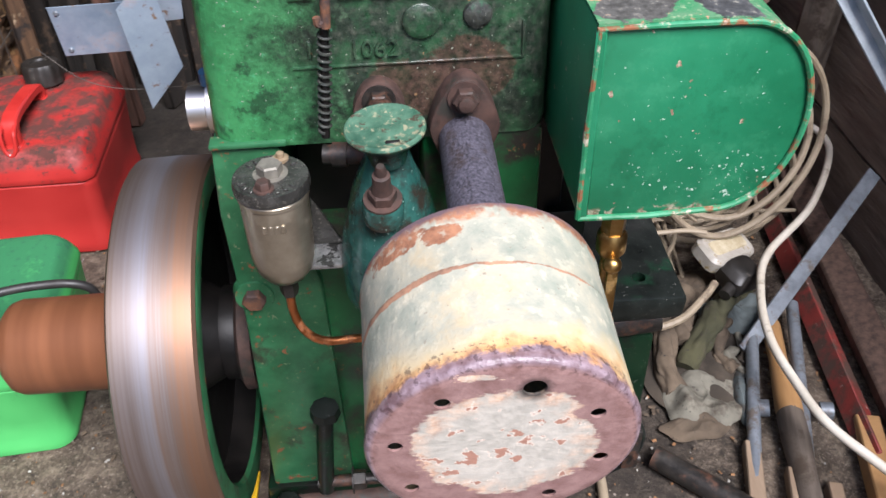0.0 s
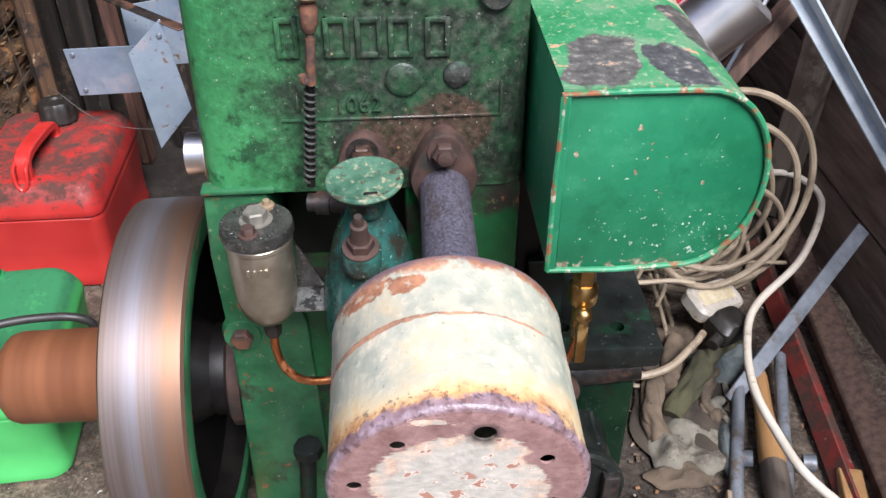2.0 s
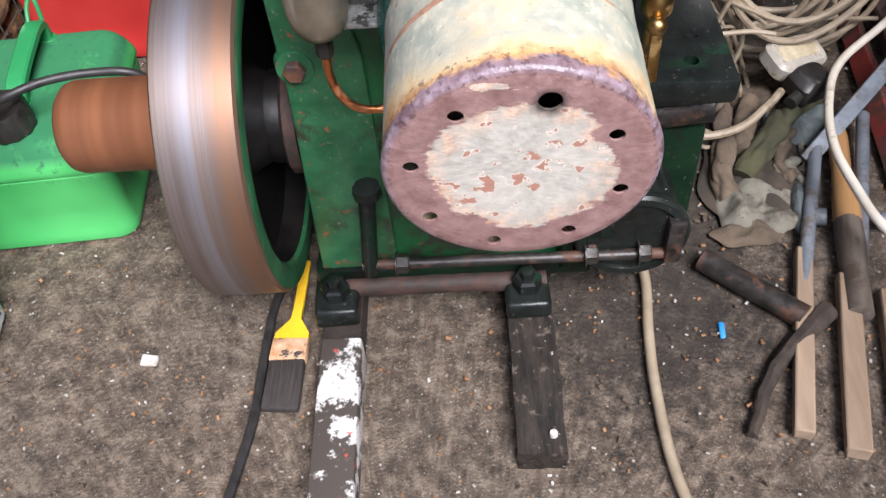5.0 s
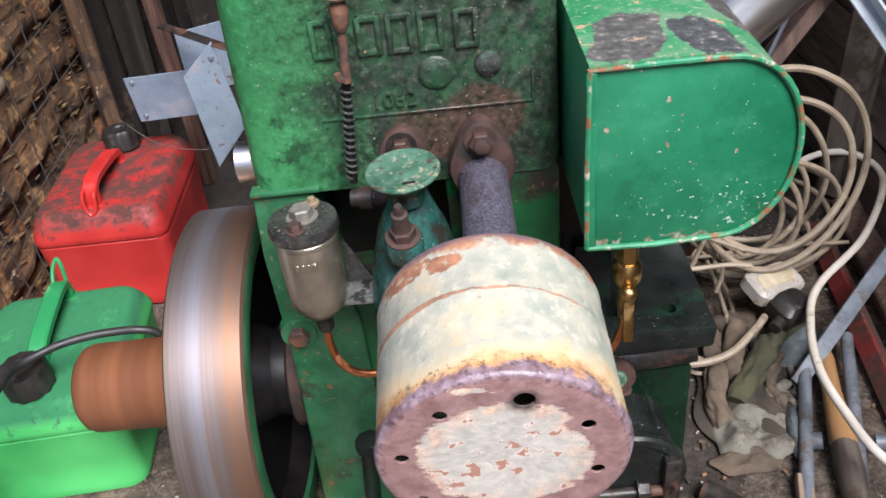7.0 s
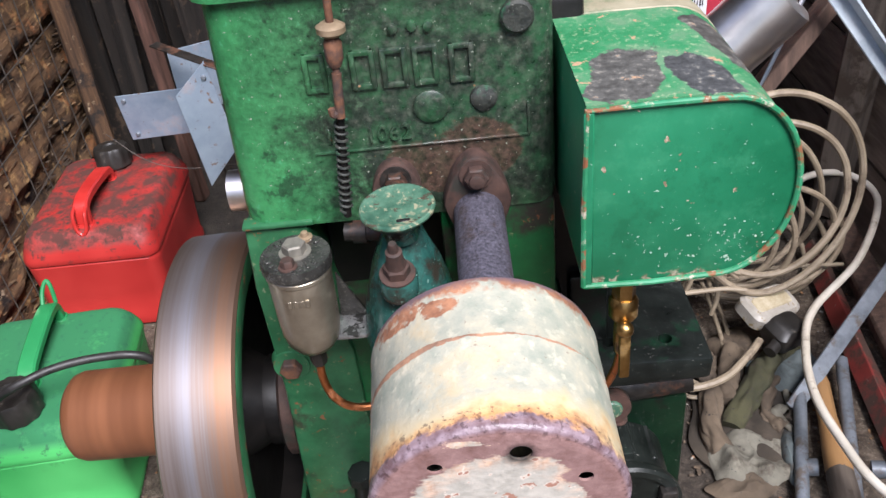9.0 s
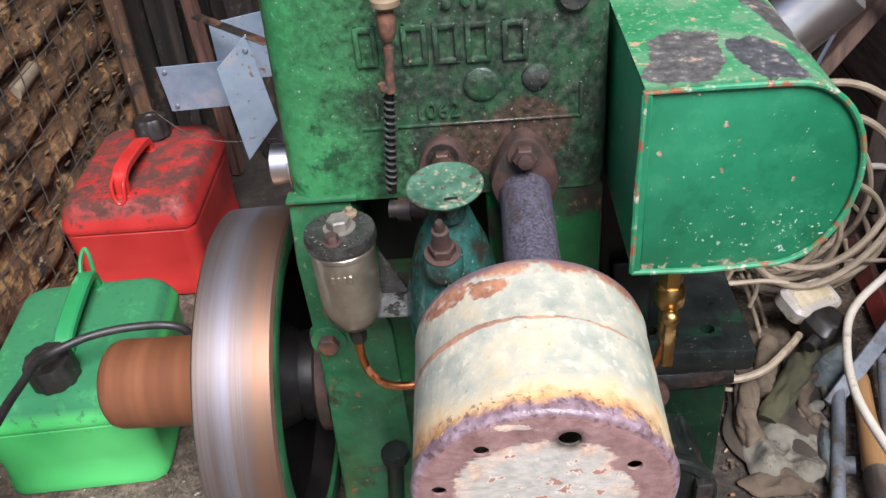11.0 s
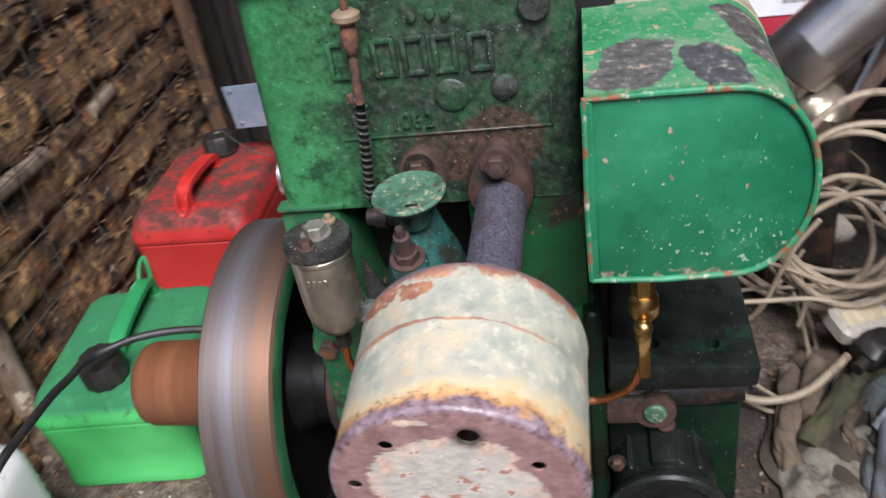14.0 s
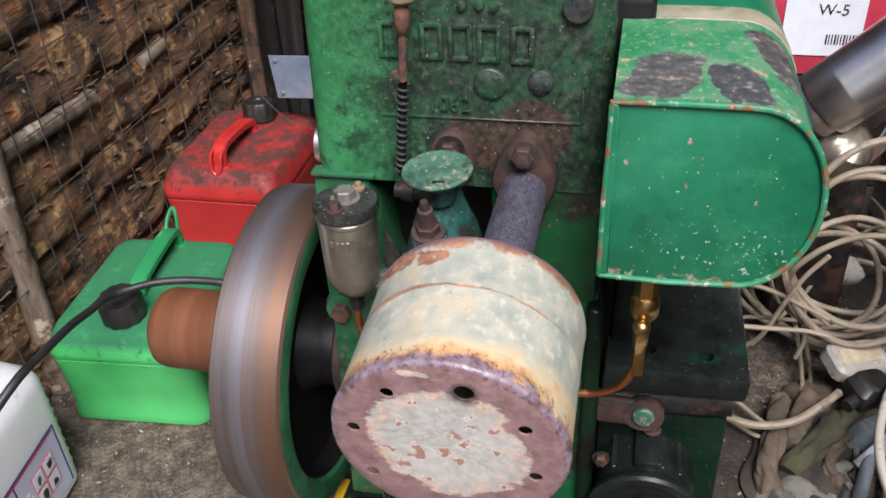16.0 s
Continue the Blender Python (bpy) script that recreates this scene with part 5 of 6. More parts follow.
part("front_plate", lathe([(0, 0.0045), (0.047, 0.0045), (0.047, -0.002), (0, -0.002)], 40, facing(0.160, -0.012, 0.172)), M_PUMP, barrel, "oily green cover plate")
part("barrel_bolt", hexbolt(0.0075, 0.007), M_RUST_PURPLE, barrel, m=pose(0.163, 0.045, 0.238))
part("barrel_bolt", hexbolt(0.007, 0.007), M_DARK_STEEL, barrel, m=facing(0.112, -0.004, 0.235))
part("barrel_bolt", hexbolt(0.007, 0.006), M_RUST, barrel, m=facing(0.119, -0.016, 0.155))
# studs and tie rod across the foot
foot = part("tie_rod", merge(rod((-0.125, -0.022, 0.152), (0.215, -0.022, 0.148), 0.0062, 14)), M_DARK_STEEL, engine, "oily steel tie rod")
for u in (-0.088, 0.112, 0.168):
    part("tie_nut", hexbolt(0.0105, 0.013), M_DARK_STEEL, foot, m=pose(u, -0.022, 0.151, 0, 90, 0))
part("clamp", box(0.194, 0.212, -0.030, -0.012, 0.140, 0.200, 0.003), M_DARK_STEEL, foot)
part("stud", merge(rod((-0.118, -0.022, 0.140), (-0.108, -0.022, 0.258), 0.0085, 14), lathe([(0, 0), (0.015, 0), (0.014, 0.010), (0, 0.012)], 8, pose(-0.107, -0.022, 0.258))), M_BLACK_IRON, engine, "black upright stud")
base = part("cross_bar", jitter(tube([(-0.165, 0.002, 0.086), (-0.10, 0.003, 0.086), (-0.03, 0.002, 0.087), (0.03, 0.002, 0.086), (0.075, 0.002, 0.086)], 0.0125, 14, 6), 0.002, 40), M_RUST_PURPLE, engine, "rusty cross bar")
for u in (-0.163, 0.052):
    part("foot_lug", merge(jitter(box(u - 0.025, u + 0.025, -0.040, 0.03, 0.064, 0.092, 0.006, 3), 0.002, 40), lathe([(0, 0.092), (0.0165, 0.092), (0.0165, 0.106), (0.0135, 0.109), (0.009, 0.109), (0.008, 0.117), (0, 0.118)], 6, Matrix.Translation((u, -0.012, 0)))), M_BLACK_IRON, engine, "oil-black foot lug and nut")
# oil filter tin beside the hopper
filt = part("breather", merge(lathe([(0, 0), (0.020, 0), (0.022, 0.004), (0.022, 0.016), (0.026, 0.018), (0.026, 0.026), (0.020, 0.028), (0.020, 0.044), (0, 0.044)], 28)), M_CHROME, engine, "ribbed tarnished breather", pose(-0.158, 0.120, 0.520, 0, -90, 0))
part("breather_cap", lathe([(0, 0), (0.009, 0), (0.009, 0.012), (0, 0.012)], 20, pose(0.024, -0.0, 0.022, 0, 90, 0)), mat("dull_blue_cap", (0.012, 0.045, 0.10), (0.03, 0.075, 0.15), 40, 0.5, relief=0.1), filt, "blue plastic cap")

# ---- skids under the engine ----
skid_l = thing("skid", "timber skid with flaking white paint under the engine", "skid", ENGINE)
part("beam", jitter(box(-0.180, -0.136, -0.36, 0.34, FLOOR - 0.01, 0.066, 0.004, 2), 0.001, 30), M_DARKWOOD, skid_l)
part("painted_end", jitter(box(-0.1815, -0.1345, -0.362, -0.055, FLOOR - 0.008, 0.0685, 0.004, 2), 0.001, 30), M_WHITEPAINT, skid_l, "flaking white paint")
skid_r = thing("skid", "dark timber skid under the engine", "skid", ENGINE)
beam_bm = box(0.029, 0.079, -0.205, 0.34, FLOOR - 0.01, 0.066)
bmesh.ops.subdivide_edges(beam_bm, edges=beam_bm.edges[:], cuts=14, use_grid_fill=True)
part("beam", jitter(jitter(beam_bm, 0.004, 26), 0.002, 90, 3.0), M_SKID, skid_r, "oil-blackened splintered beam")
part("pale_nail", lathe([(0, 0.0675), (0.004, 0.067), (0.0045, 0.062), (0, 0.062)], 10, Matrix.Translation((0.066, -0.185, 0.0015))), M_CHIP, skid_r)


# ---- fuel cans ----
def strap(pts, w, t, bevel=0.0025):
    """A flat band of width w (along x) and thickness t bent along points (y, z)."""
    path = spline([(0, y, z) for y, z in pts], 5)
    bm = bmesh.new()
    rings = []
    for i, p in enumerate(path):
        d = (path[min(i + 1, len(path) - 1)] - path[max(i - 1, 0)]).normalized()
        up = Vector((1, 0, 0)).cross(d)
        rings.append([bm.verts.new(p + Vector((sx * (w / 2 - ix), 0, 0)) + up * sz * (t / 2 - iz)) for sx, sz, ix, iz in ((1, 1, bevel, 0), (-1, 1, bevel, 0), (-1, 1, 0, bevel), (-1, -1, 0, bevel), (-1, -1, bevel, 0), (1, -1, bevel, 0), (1, -1, 0, bevel), (1, 1, 0, bevel))])
    for a, b in zip(rings, rings[1:]):
        for k in range(8):
            bm.faces.new((a[k], a[(k + 1) % 8], b[(k + 1) % 8], b[k]))
    bm.faces.new(rings[0][::-1])
    bm.faces.new(rings[-1])
    return bm


def fuel_can(name, label, m, body_mat, handle_mat, sx, sy, tall=1.0, upright=True):
    """A squat moulded can: hipped top over a parting seam, a flat bar handle, a tie loop at one end and a cap at its front (-y) end."""
    can = thing(name, label, "fuel can", m)
    part("body", loft([(0.0, 0, 0, sx * 0.90, sy * 0.92, 0.020), (0.004, 0, 0, sx * 0.960, sy * 0.965, 0.026), (0.016, 0, 0, sx * 0.968, sy * 0.97, 0.027), (0.021, 0, 0, sx * 0.940, sy * 0.948, 0.024), (0.06, 0, 0, sx * 0.950, sy * 0.955, 0.024),
                       (0.108, 0, 0, sx * 0.974, sy * 0.978, 0.024), (0.1165, 0, 0, sx * 0.978, sy * 0.982, 0.024), (0.1180, 0, 0, sx * 0.968, sy * 0.972, 0.022), (0.1195, 0, 0, sx * 0.968, sy * 0.972, 0.022), (0.1210, 0, 0, sx * 0.992, sy * 0.992, 0.024), (0.1245, 0, 0, sx * 1.0, sy * 1.0, 0.026), (0.130, 0, 0, sx * 0.996, sy * 0.996, 0.026),
                       (0.146, 0, 0, sx * 0.948, sy * 0.952, 0.026), (0.157, 0, 0, sx * 0.900, sy * 0.905, 0.026), (0.1615, 0, 0, sx * 0.865, sy * 0.875, 0.026), (0.1635, 0, 0, sx * 0.820, sy * 0.835, 0.026), (0.1645, 0, 0, sx * 0.72, sy * 0.74, 0.024), (0.1655, 0, 0, sx * 0.4, sy * 0.5, 0.02)], 6), body_mat, can)
    part("handle", strap([(-0.034, 0.158), (-0.036, 0.170), (-0.028, 0.182), (0.0, 0.188), (0.06, 0.193), (0.088, 0.192), (0.101, 0.184), (0.104, 0.158)], 0.024, 0.013), handle_mat, can)
    part("handle_foot", loft([(0.160, 0, -0.034, 0.034, 0.026, 0.010), (0.166, 0, -0.034, 0.028, 0.020, 0.008)], 4), handle_mat, can)
    part("handle_foot", loft([(0.160, 0, 0.104, 0.034, 0.028, 0.010), (0.166, 0, 0.104, 0.028, 0.022, 0.008)], 4), handle_mat, can)
    loop = [(-0.008, 0.096, 0.192), (-0.006, 0.108, 0.210), (0.001, 0.116, 0.222), (0.006, 0.112, 0.214), (0.008, 0.104, 0.192)] if upright else [(-0.009, 0.103, 0.190), (-0.010, 0.118, 0.184), (-0.008, 0.124, 0.166), (0.0, 0.126, 0.158), (0.008, 0.124, 0.166), (0.010, 0.117, 0.184), (0.009, 0.103, 0.190)]
    part("tie_loop", tube(loop, 0.0030, 8, 6), handle_mat, can)
    part("neck", lathe([(0, 0.155), (0.026, 0.155), (0.025, 0.175), (0, 0.175)], 28, Matrix.Translation((0.0, -0.082, 0))), body_mat, can)
    part("cap", prism_cap(0.0295, 0.034, 11), M_BLACK_CAP, can, "ribbed black screw cap", pose(0.0, -0.082, 0.168, 6, 0, 0))
    if tall != 1.0:
        done = set()
        for o in can.children:
            if o.name.startswith("cap"):
                o.location.z *= tall
            elif o.data.name not in done:
                done.add(o.data.name)
                o.data.transform(Matrix.Diagonal((1, 1, tall, 1)))
    return can


def prism_cap(r, h, ribs):
    """A fluted screw cap."""
    bm = bmesh.new()
    n = ribs * 4
    prof = [(1.0, 0.0), (1.0, h * 0.82), (0.9, h), (0.55, h), (0.5, h * 0.9)]
    rings = []
    for f, z in prof:
        rings.append([bm.verts.new(((r * f * (1 + (0.05 if i % 4 in (0, 1) and f > 0.85 else 0))) * math.cos(2 * math.pi * i / n), (r * f * (1 + (0.05 if i % 4 in (0, 1) and f > 0.85 else 0))) * math.sin(2 * math.pi * i / n), z)) for i in range(n)])
    for a, b in zip(rings, rings[1:]):
        for i in range(n):
            bm.faces.new((a[i], a[(i + 1) % n], b[(i + 1) % n], b[i]))
    bm.faces.new(rings[0][::-1])
    bm.faces.new(rings[-1])
    return bm


fuel_can("fuel_can", "faded bright green plastic fuel can with black cap on the floor", pose(-0.560, 0.822, FLOOR, 0, 0, 9), M_GREEN_TOP, M_GREEN_CAN, 0.222, 0.262)
fuel_can("fuel_can", "red plastic fuel can with dirt and mould on top", pose(-0.613, 1.232, FLOOR, 0, 0, 185), M_RED_TOP, M_RED_CAN, 0.222, 0.285, 1.16, upright=False)

# ---- white bottle with hazard label ----
bottle = thing("plastic_bottle", "white plastic chemical bottle with lilac hazard label", "bottle", pose(-0.612, 0.480, FLOOR, 0, 0, 11))
BSX, BSY = 0.135, 0.225
part("body", loft([(0, 0, 0, BSX * 0.9, BSY * 0.93, 0.02), (0.005, 0, 0, BSX, BSY, 0.028), (0.175, 0, 0, BSX, BSY, 0.028), (0.190, 0, 0, BSX * 0.97, BSY * 0.97, 0.03), (0.215, 0.0, -0.005, BSX * 0.82, BSY * 0.83, 0.032), (0.250, 0.0, -0.012, 0.07, 0.12, 0.03), (0.268, 0, -0.015, 0.05, 0.06, 0.024), (0.285, 0, -0.015, 0.046, 0.046, 0.0229)], 6), M_WHITE_PLASTIC, bottle)
part("cap", prism_cap(0.027, 0.026, 12), M_WHITE_PLASTIC, bottle, m=pose(0, -0.015, 0.283))
for k in range(8):
    part("grip_rib", rod((BSX / 2 - 0.028, BSY / 2 - 0.002, 0.03 + 0.018 * k), (BSX / 2 - 0.008, BSY / 2 - 0.012, 0.03 + 0.018 * k), 0.0045, 8), M_WHITE_PLASTIC, bottle)
FX = BSX / 2
label = part("label", box(FX - 0.001, FX + 0.0006, -0.085, 0.083, 0.014, 0.113), M_LABEL, bottle, "lilac printed label")


def stamp(name, y0, y1, z0, z1, material, lift=1):
    part(name, box(FX, FX + 0.0006 + 0.0004 * lift, y0, y1, z0, z1), material, label, smooth=0)


stamp("red_band", -0.085, 0.078, 0.1085, 0.112, M_LABEL_RED)
stamp("blue_band", -0.085, 0.083, 0.112, 0.1145, M_LABEL_BLUE)
stamp("blue_band", 0.0805, 0.083, 0.014, 0.112, M_LABEL_BLUE)
stamp("blue_band", -0.020, -0.0175, 0.014, 0.108, M_LABEL_BLUE)
for iy in range(2):
    for iz in range(2):
        y0, z0 = 0.012 + 0.026 * iy, 0.036 + 0.027 * iz
        stamp("red_frame", y0, y0 + 0.0245, z0, z0 + 0.0255, M_LABEL_RED, 1)
        stamp("white_field", y0 + 0.0016, y0 + 0.0229, z0 + 0.0016, z0 + 0.0239, M_LABEL_WHITE, 2)
        part("ink_mark", jitter(box(FX, FX + 0.0018, y0 + 0.008, y0 + 0.0165, z0 + 0.007, z0 + 0.018, 0.0006, 2), 0.0045, 230, iy + 2 * iz), M_INK, label)
for k in range(5):
    stamp("print_bar", -0.078, -0.028 - 0.008 * (k % 2), 0.028 + 0.014 * k, 0.034 + 0.014 * k, M_LABEL_RED if k % 2 else M_LABEL_WHITE)
for k in range(6):
    stamp("print_bar", -0.012, 0.006 - 0.004 * (k % 2), 0.024 + 0.010 * k, 0.028 + 0.010 * k, M_LABEL_WHITE)

# ---- black hose over the green can ----
solo("rubber_hose", tube([(-0.33, 0.82, 0.20), (-0.372, 0.79, 0.214), (-0.384, 0.785, 0.237), (-0.402, 0.78, 0.248), (-0.43, 0.775, 0.251), (-0.46, 0.765, 0.254), (-0.489, 0.75, 0.256), (-0.513, 0.735, 0.254), (-0.528, 0.715, 0.256), (-0.528, 0.69, 0.265), (-0.520, 0.66, 0.273), (-0.498, 0.60, 0.299), (-0.482, 0.535, 0.314), (-0.469, 0.485, 0.325), (-0.476, 0.445, 0.308), (-0.492, 0.41, 0.275), (-0.53, 0.36, 0.17), (-0.57, 0.31, FLOOR + 0.006)], 0.0052, 10, 8), M_CABLE_B, "thin black rubber hose drooping over the green can", "hose")


def sheet(name, corners, t, material, label, screws=()):
    """A thin metal plate through four corners, with screw heads."""
    c = [Vector(p) for p in corners]
    nrm = (c[1] - c[0]).cross(c[3] - c[0]).normalized()
    bm = bmesh.new()
    a = [bm.verts.new(p) for p in c]
    b = [bm.verts.new(p + nrm * t) for p in c]
    bm.faces.new(a)
    bm.faces.new(b[::-1])
    for i in range(4):
        bm.faces.new((a[i], b[i], b[(i + 1) % 4], a[(i + 1) % 4]))
    bmesh.ops.bevel(bm, geom=bm.edges[:], offset=0.0006, segments=1, affect="EDGES")
    ob = thing(name, label, "metal sheet")
    part("plate", bm, material, ob, smooth=0)
    for f, g in screws:
        p = c[0].lerp(c[1], f).lerp(c[3].lerp(c[2], f), g)
        out = nrm if nrm.y < 0 else -nrm
        part("screw", lathe([(0, 0.003), (0.003, 0.0028), (0.0045, 0.001), (0.0045, -0.002), (0, -0.002)], 12), M_STEEL, ob, m=Matrix.Translation(p) @ out.to_track_quat("Z", "Y").to_matrix().to_4x4())
    return ob


sheet("metal_sheet", [(-0.574, 1.30, 0.358), (-0.452, 1.30, 0.365), (-0.46, 1.30, 0.283), (-0.567, 1.30, 0.276)], 0.002, M_GALV, "bent blue-grey galvanised plate with screws among the clutter", ((0.10, 0.12), (0.12, 0.88)))
sheet("metal_sheet", [(-0.429, 1.20, 0.396), (-0.375, 1.21, 0.446), (-0.354, 1.21, 0.30), (-0.412, 1.20, 0.234)], 0.002, M_GALV, "galvanised diamond-shaped plate propped beside the hopper", ((0.85, 0.12),))
sheet("metal_sheet", [(-0.47, 1.312, 0.425), (-0.36, 1.312, 0.445), (-0.37, 1.312, 0.33), (-0.47, 1.312, 0.32)], 0.002, M_GALV, "galvanised offcut half hidden behind other plates")
solo("flat_strip", bar((-0.47, 1.27, 0.455), (-0.34, 1.20, 0.435), 0.018, 0.003), M_DARK_STEEL, "dark steel strip lying over the plates", "metal strip")

# props behind the cans
solo("planed_pole", bar((-0.56, 1.50, FLOOR), (-0.60, 1.52, 0.95), 0.030, 0.022, 0.003, 20), M_PINKPOLE, "pinkish planed timber batten standing in the corner", "batten")
solo("dark_batten", bar((-0.66, 1.56, FLOOR), (-0.63, 1.58, 0.95), 0.045, 0.025, 0.003, 10), M_SHADEWOOD, "dark timber batten standing in the corner", "batten")
solo("dark_batten", bar((-0.735, 1.52, FLOOR), (-0.72, 1.52, 1.1), 0.06, 0.035, 0.004, 30), M_POSTWOOD, "brown corner post of the board wall", "post")
solo("dark_batten", bar((-0.50, 1.58, FLOOR), (-0.54, 1.60, 1.0), 0.06, 0.02, 0.003, 5), M_SHADEWOOD, "dark board leaning in the corner", "batten")
solo("loose_wire", tube([(-0.60, 1.28, 0.30), (-0.53, 1.25, 0.262), (-0.46, 1.24, 0.248), (-0.38, 1.26, 0.24)], 0.0007, 6, 6), M_WIRE, "thin loose wire hanging before the plates", "wire")

# ---- cable, socket and plug ----
rng = random.Random(12)
coil = thing("extension_cable", "grubby white flex lying in loose coils beside the tank", "cable")
for i in range(3):
    r = 0.125 + 0.03 * i
    cx, cy = 0.43 + 0.012 * rng.uniform(-1, 1), 1.10 + r * 0.8
    part("loop", tube([(cx + r * math.cos(a), cy + r * math.sin(a), 0.050 + 0.012 * i + 0.012 * math.sin(2 * a + i)) for a in [2 * math.pi * k / 20 + i for k in range(22)]], 0.0044, 8, 5), M_CABLE_W, coil)
for cx, cy, cz, rx, rz, lean, r in ((0.432, 1.012, 0.280, 0.113, 0.142, 0.10, 0.0050), (0.428, 1.025, 0.266, 0.103, 0.108, 0.05, 0.0050), (0.424, 1.010, 0.212, 0.094, 0.098, -0.12, 0.0040), (0.404, 1.035, 0.214, 0.080, 0.085, 0.15, 0.0042),
                                    (0.392, 1.020, 0.206, 0.074, 0.080, -0.05, 0.0042), (0.378, 1.045, 0.200, 0.072, 0.078, 0.2, 0.0042), (0.410, 1.060, 0.240, 0.100, 0.120, 0.0, 0.0044)):
    ph = rng.uniform(0, 6.28)
    part("loop", tube([(cx + rx * math.cos(a) * (1 + 0.04 * math.sin(2 * a + ph)), cy + 0.020 * math.sin(a + ph) + lean * rz * math.sin(a), cz + rz * math.sin(a) * (1 + 0.03 * math.sin(3 * a + ph))) for a in [2 * math.pi * k / 20 + ph for k in range(22)]], r, 8, 5), M_CABLE_W, coil)
for pts in [[(0.259, 0.98, 0.215), (0.289, 0.98, 0.215), (0.317, 0.98, 0.207), (0.353, 0.98, 0.191), (0.387, 0.98, 0.175)], [(0.259, 0.93, 0.181), (0.309, 0.93, 0.185), (0.353, 0.93, 0.189), (0.384, 0.93, 0.185)], [(0.285, 0.96, 0.124), (0.306, 0.96, 0.151), (0.324, 0.96, 0.205), (0.342, 0.96, 0.252), (0.365, 0.96, 0.289)], [(0.3, 1.0, 0.252), (0.322, 1.0, 0.216), (0.346, 1.0, 0.188), (0.392, 1.0, 0.151)], [(0.36, 1.0, 0.085), (0.366, 1.0, 0.121), (0.356, 1.0, 0.172), (0.337, 1.0, 0.205), (0.321, 1.0, 0.255), (0.328, 1.0, 0.298), (0.359, 1.0, 0.328)]]:
    part("strand", tube(pts, 0.0033, 8, 8), M_CABLE_W, coil)
for pts in ([(0.21, 1.06, 0.06), (0.288, 1.072, 0.09), (0.359, 1.075, 0.095), (0.42, 1.08, 0.10), (0.491, 1.087, 0.10), (0.58, 1.10, 0.09)], [(0.23, 0.98, 0.04), (0.284, 0.93, 0.05), (0.333, 0.891, 0.05), (0.368, 0.93, 0.05), (0.373, 1.013, 0.06), (0.356, 1.116, 0.09), (0.33, 1.20, 0.09)],
            [(0.30, 1.02, 0.08), (0.37, 1.12, 0.11), (0.42, 1.22, 0.12), (0.475, 1.336, 0.10), (0.53, 1.45, 0.07), (0.50, 1.60, 0.05)], [(0.20, 0.93, 0.04), (0.27, 0.90, 0.045), (0.32, 0.872, 0.045), (0.372, 0.905, 0.05), (0.386, 1.00, 0.055), (0.376, 1.10, 0.08), (0.40, 1.2, 0.1)]):
    part("strand", tube(pts, 0.0032, 8, 8), M_CABLE_W, coil)
part("loop", tube([(0.50, 1.20, 0.15), (0.542, 1.261, 0.14), (0.605, 1.305, 0.13), (0.655, 1.295, 0.125), (0.670, 1.225, 0.12), (0.59, 1.074, 0.12), (0.49, 0.961, 0.12), (0.456, 0.88, 0.12), (0.443, 0.795, 0.12), (0.452, 0.718, 0.12), (0.468, 0.657, 0.12), (0.515, 0.60, 0.11), (0.60, 0.52, 0.08)], 0.0058, 10, 8), M_CABLE_CLEAN, coil)
part("tail", tube([(0.21, 0.90, 0.06), (0.268, 0.868, 0.075), (0.31, 0.858, 0.078), (0.354, 0.872, 0.082), (0.392, 0.905, 0.092), (0.412, 0.930, 0.094)], 0.0055, 8, 8), M_CABLE_W, coil)
solo("flex_end", tube([(0.20, 0.70, 0.05), (0.214, 0.65, FLOOR + 0.008), (0.211, 0.568, FLOOR + 0.008), (0.212, 0.496, FLOOR + 0.008), (0.222, 0.40, FLOOR + 0.008), (0.25, 0.30, FLOOR + 0.008)], 0.0062, 10, 8), M_CABLE_W, "white flex lying on the floor before the engine", "cable")

socket = thing("trailing_socket", "dirty white trailing socket lying on the rag", "socket", pose(0.430, 0.985, 0.098, 18, 8, 32))
part("shell", loft([(0, 0, 0, 0.080, 0.046, 0.012), (0.004, 0, 0, 0.088, 0.052, 0.014), (0.022, 0, 0, 0.088, 0.052, 0.014), (0.027, 0, 0, 0.078, 0.044, 0.012)], 5), M_SOCKET, socket)
part("cover", loft([(0.027, 0, 0, 0.066, 0.024, 0.006), (0.0285, 0, 0, 0.064, 0.022, 0.006)], 4), mat("stained_cover", (0.30, 0.24, 0.13), (0.50, 0.44, 0.32), 60, 0.6, relief=0.4), socket, "brown-stained cover")
plug = thing("mains_plug", "black rubber mains plug in the socket", "plug", pose(0.448, 0.945, 0.082, 10, 0, 28))
part("shell", loft([(0, 0, 0, 0.050, 0.044, 0.010), (0.006, 0, 0, 0.056, 0.050, 0.012), (0.026, 0, 0, 0.054, 0.048, 0.012), (0.034, 0, 0, 0.036, 0.036, 0.012)], 5), M_BLACK_CAP, plug)
part("cord_grip", rod((-0.022, -0.010, 0.014), (-0.042, -0.018, 0.012), 0.009), M_BLACK_CAP, plug)
socket2 = thing("trailing_socket", "white socket half buried under the coiled flex", "socket", pose(0.427, 1.208, 0.095, 15, 10, 30))
part("shell", loft([(0, 0, 0, 0.060, 0.040, 0.010), (0.004, 0, 0, 0.066, 0.046, 0.012), (0.020, 0, 0, 0.066, 0.046, 0.012), (0.025, 0, 0, 0.056, 0.038, 0.010)], 5), M_SOCKET, socket2)

# ---- oily rags: rolled and crumpled strips over a soaked sheet ----
rag = thing("oily_rag", "crumpled beige and olive oily rags on the floor", "rag")


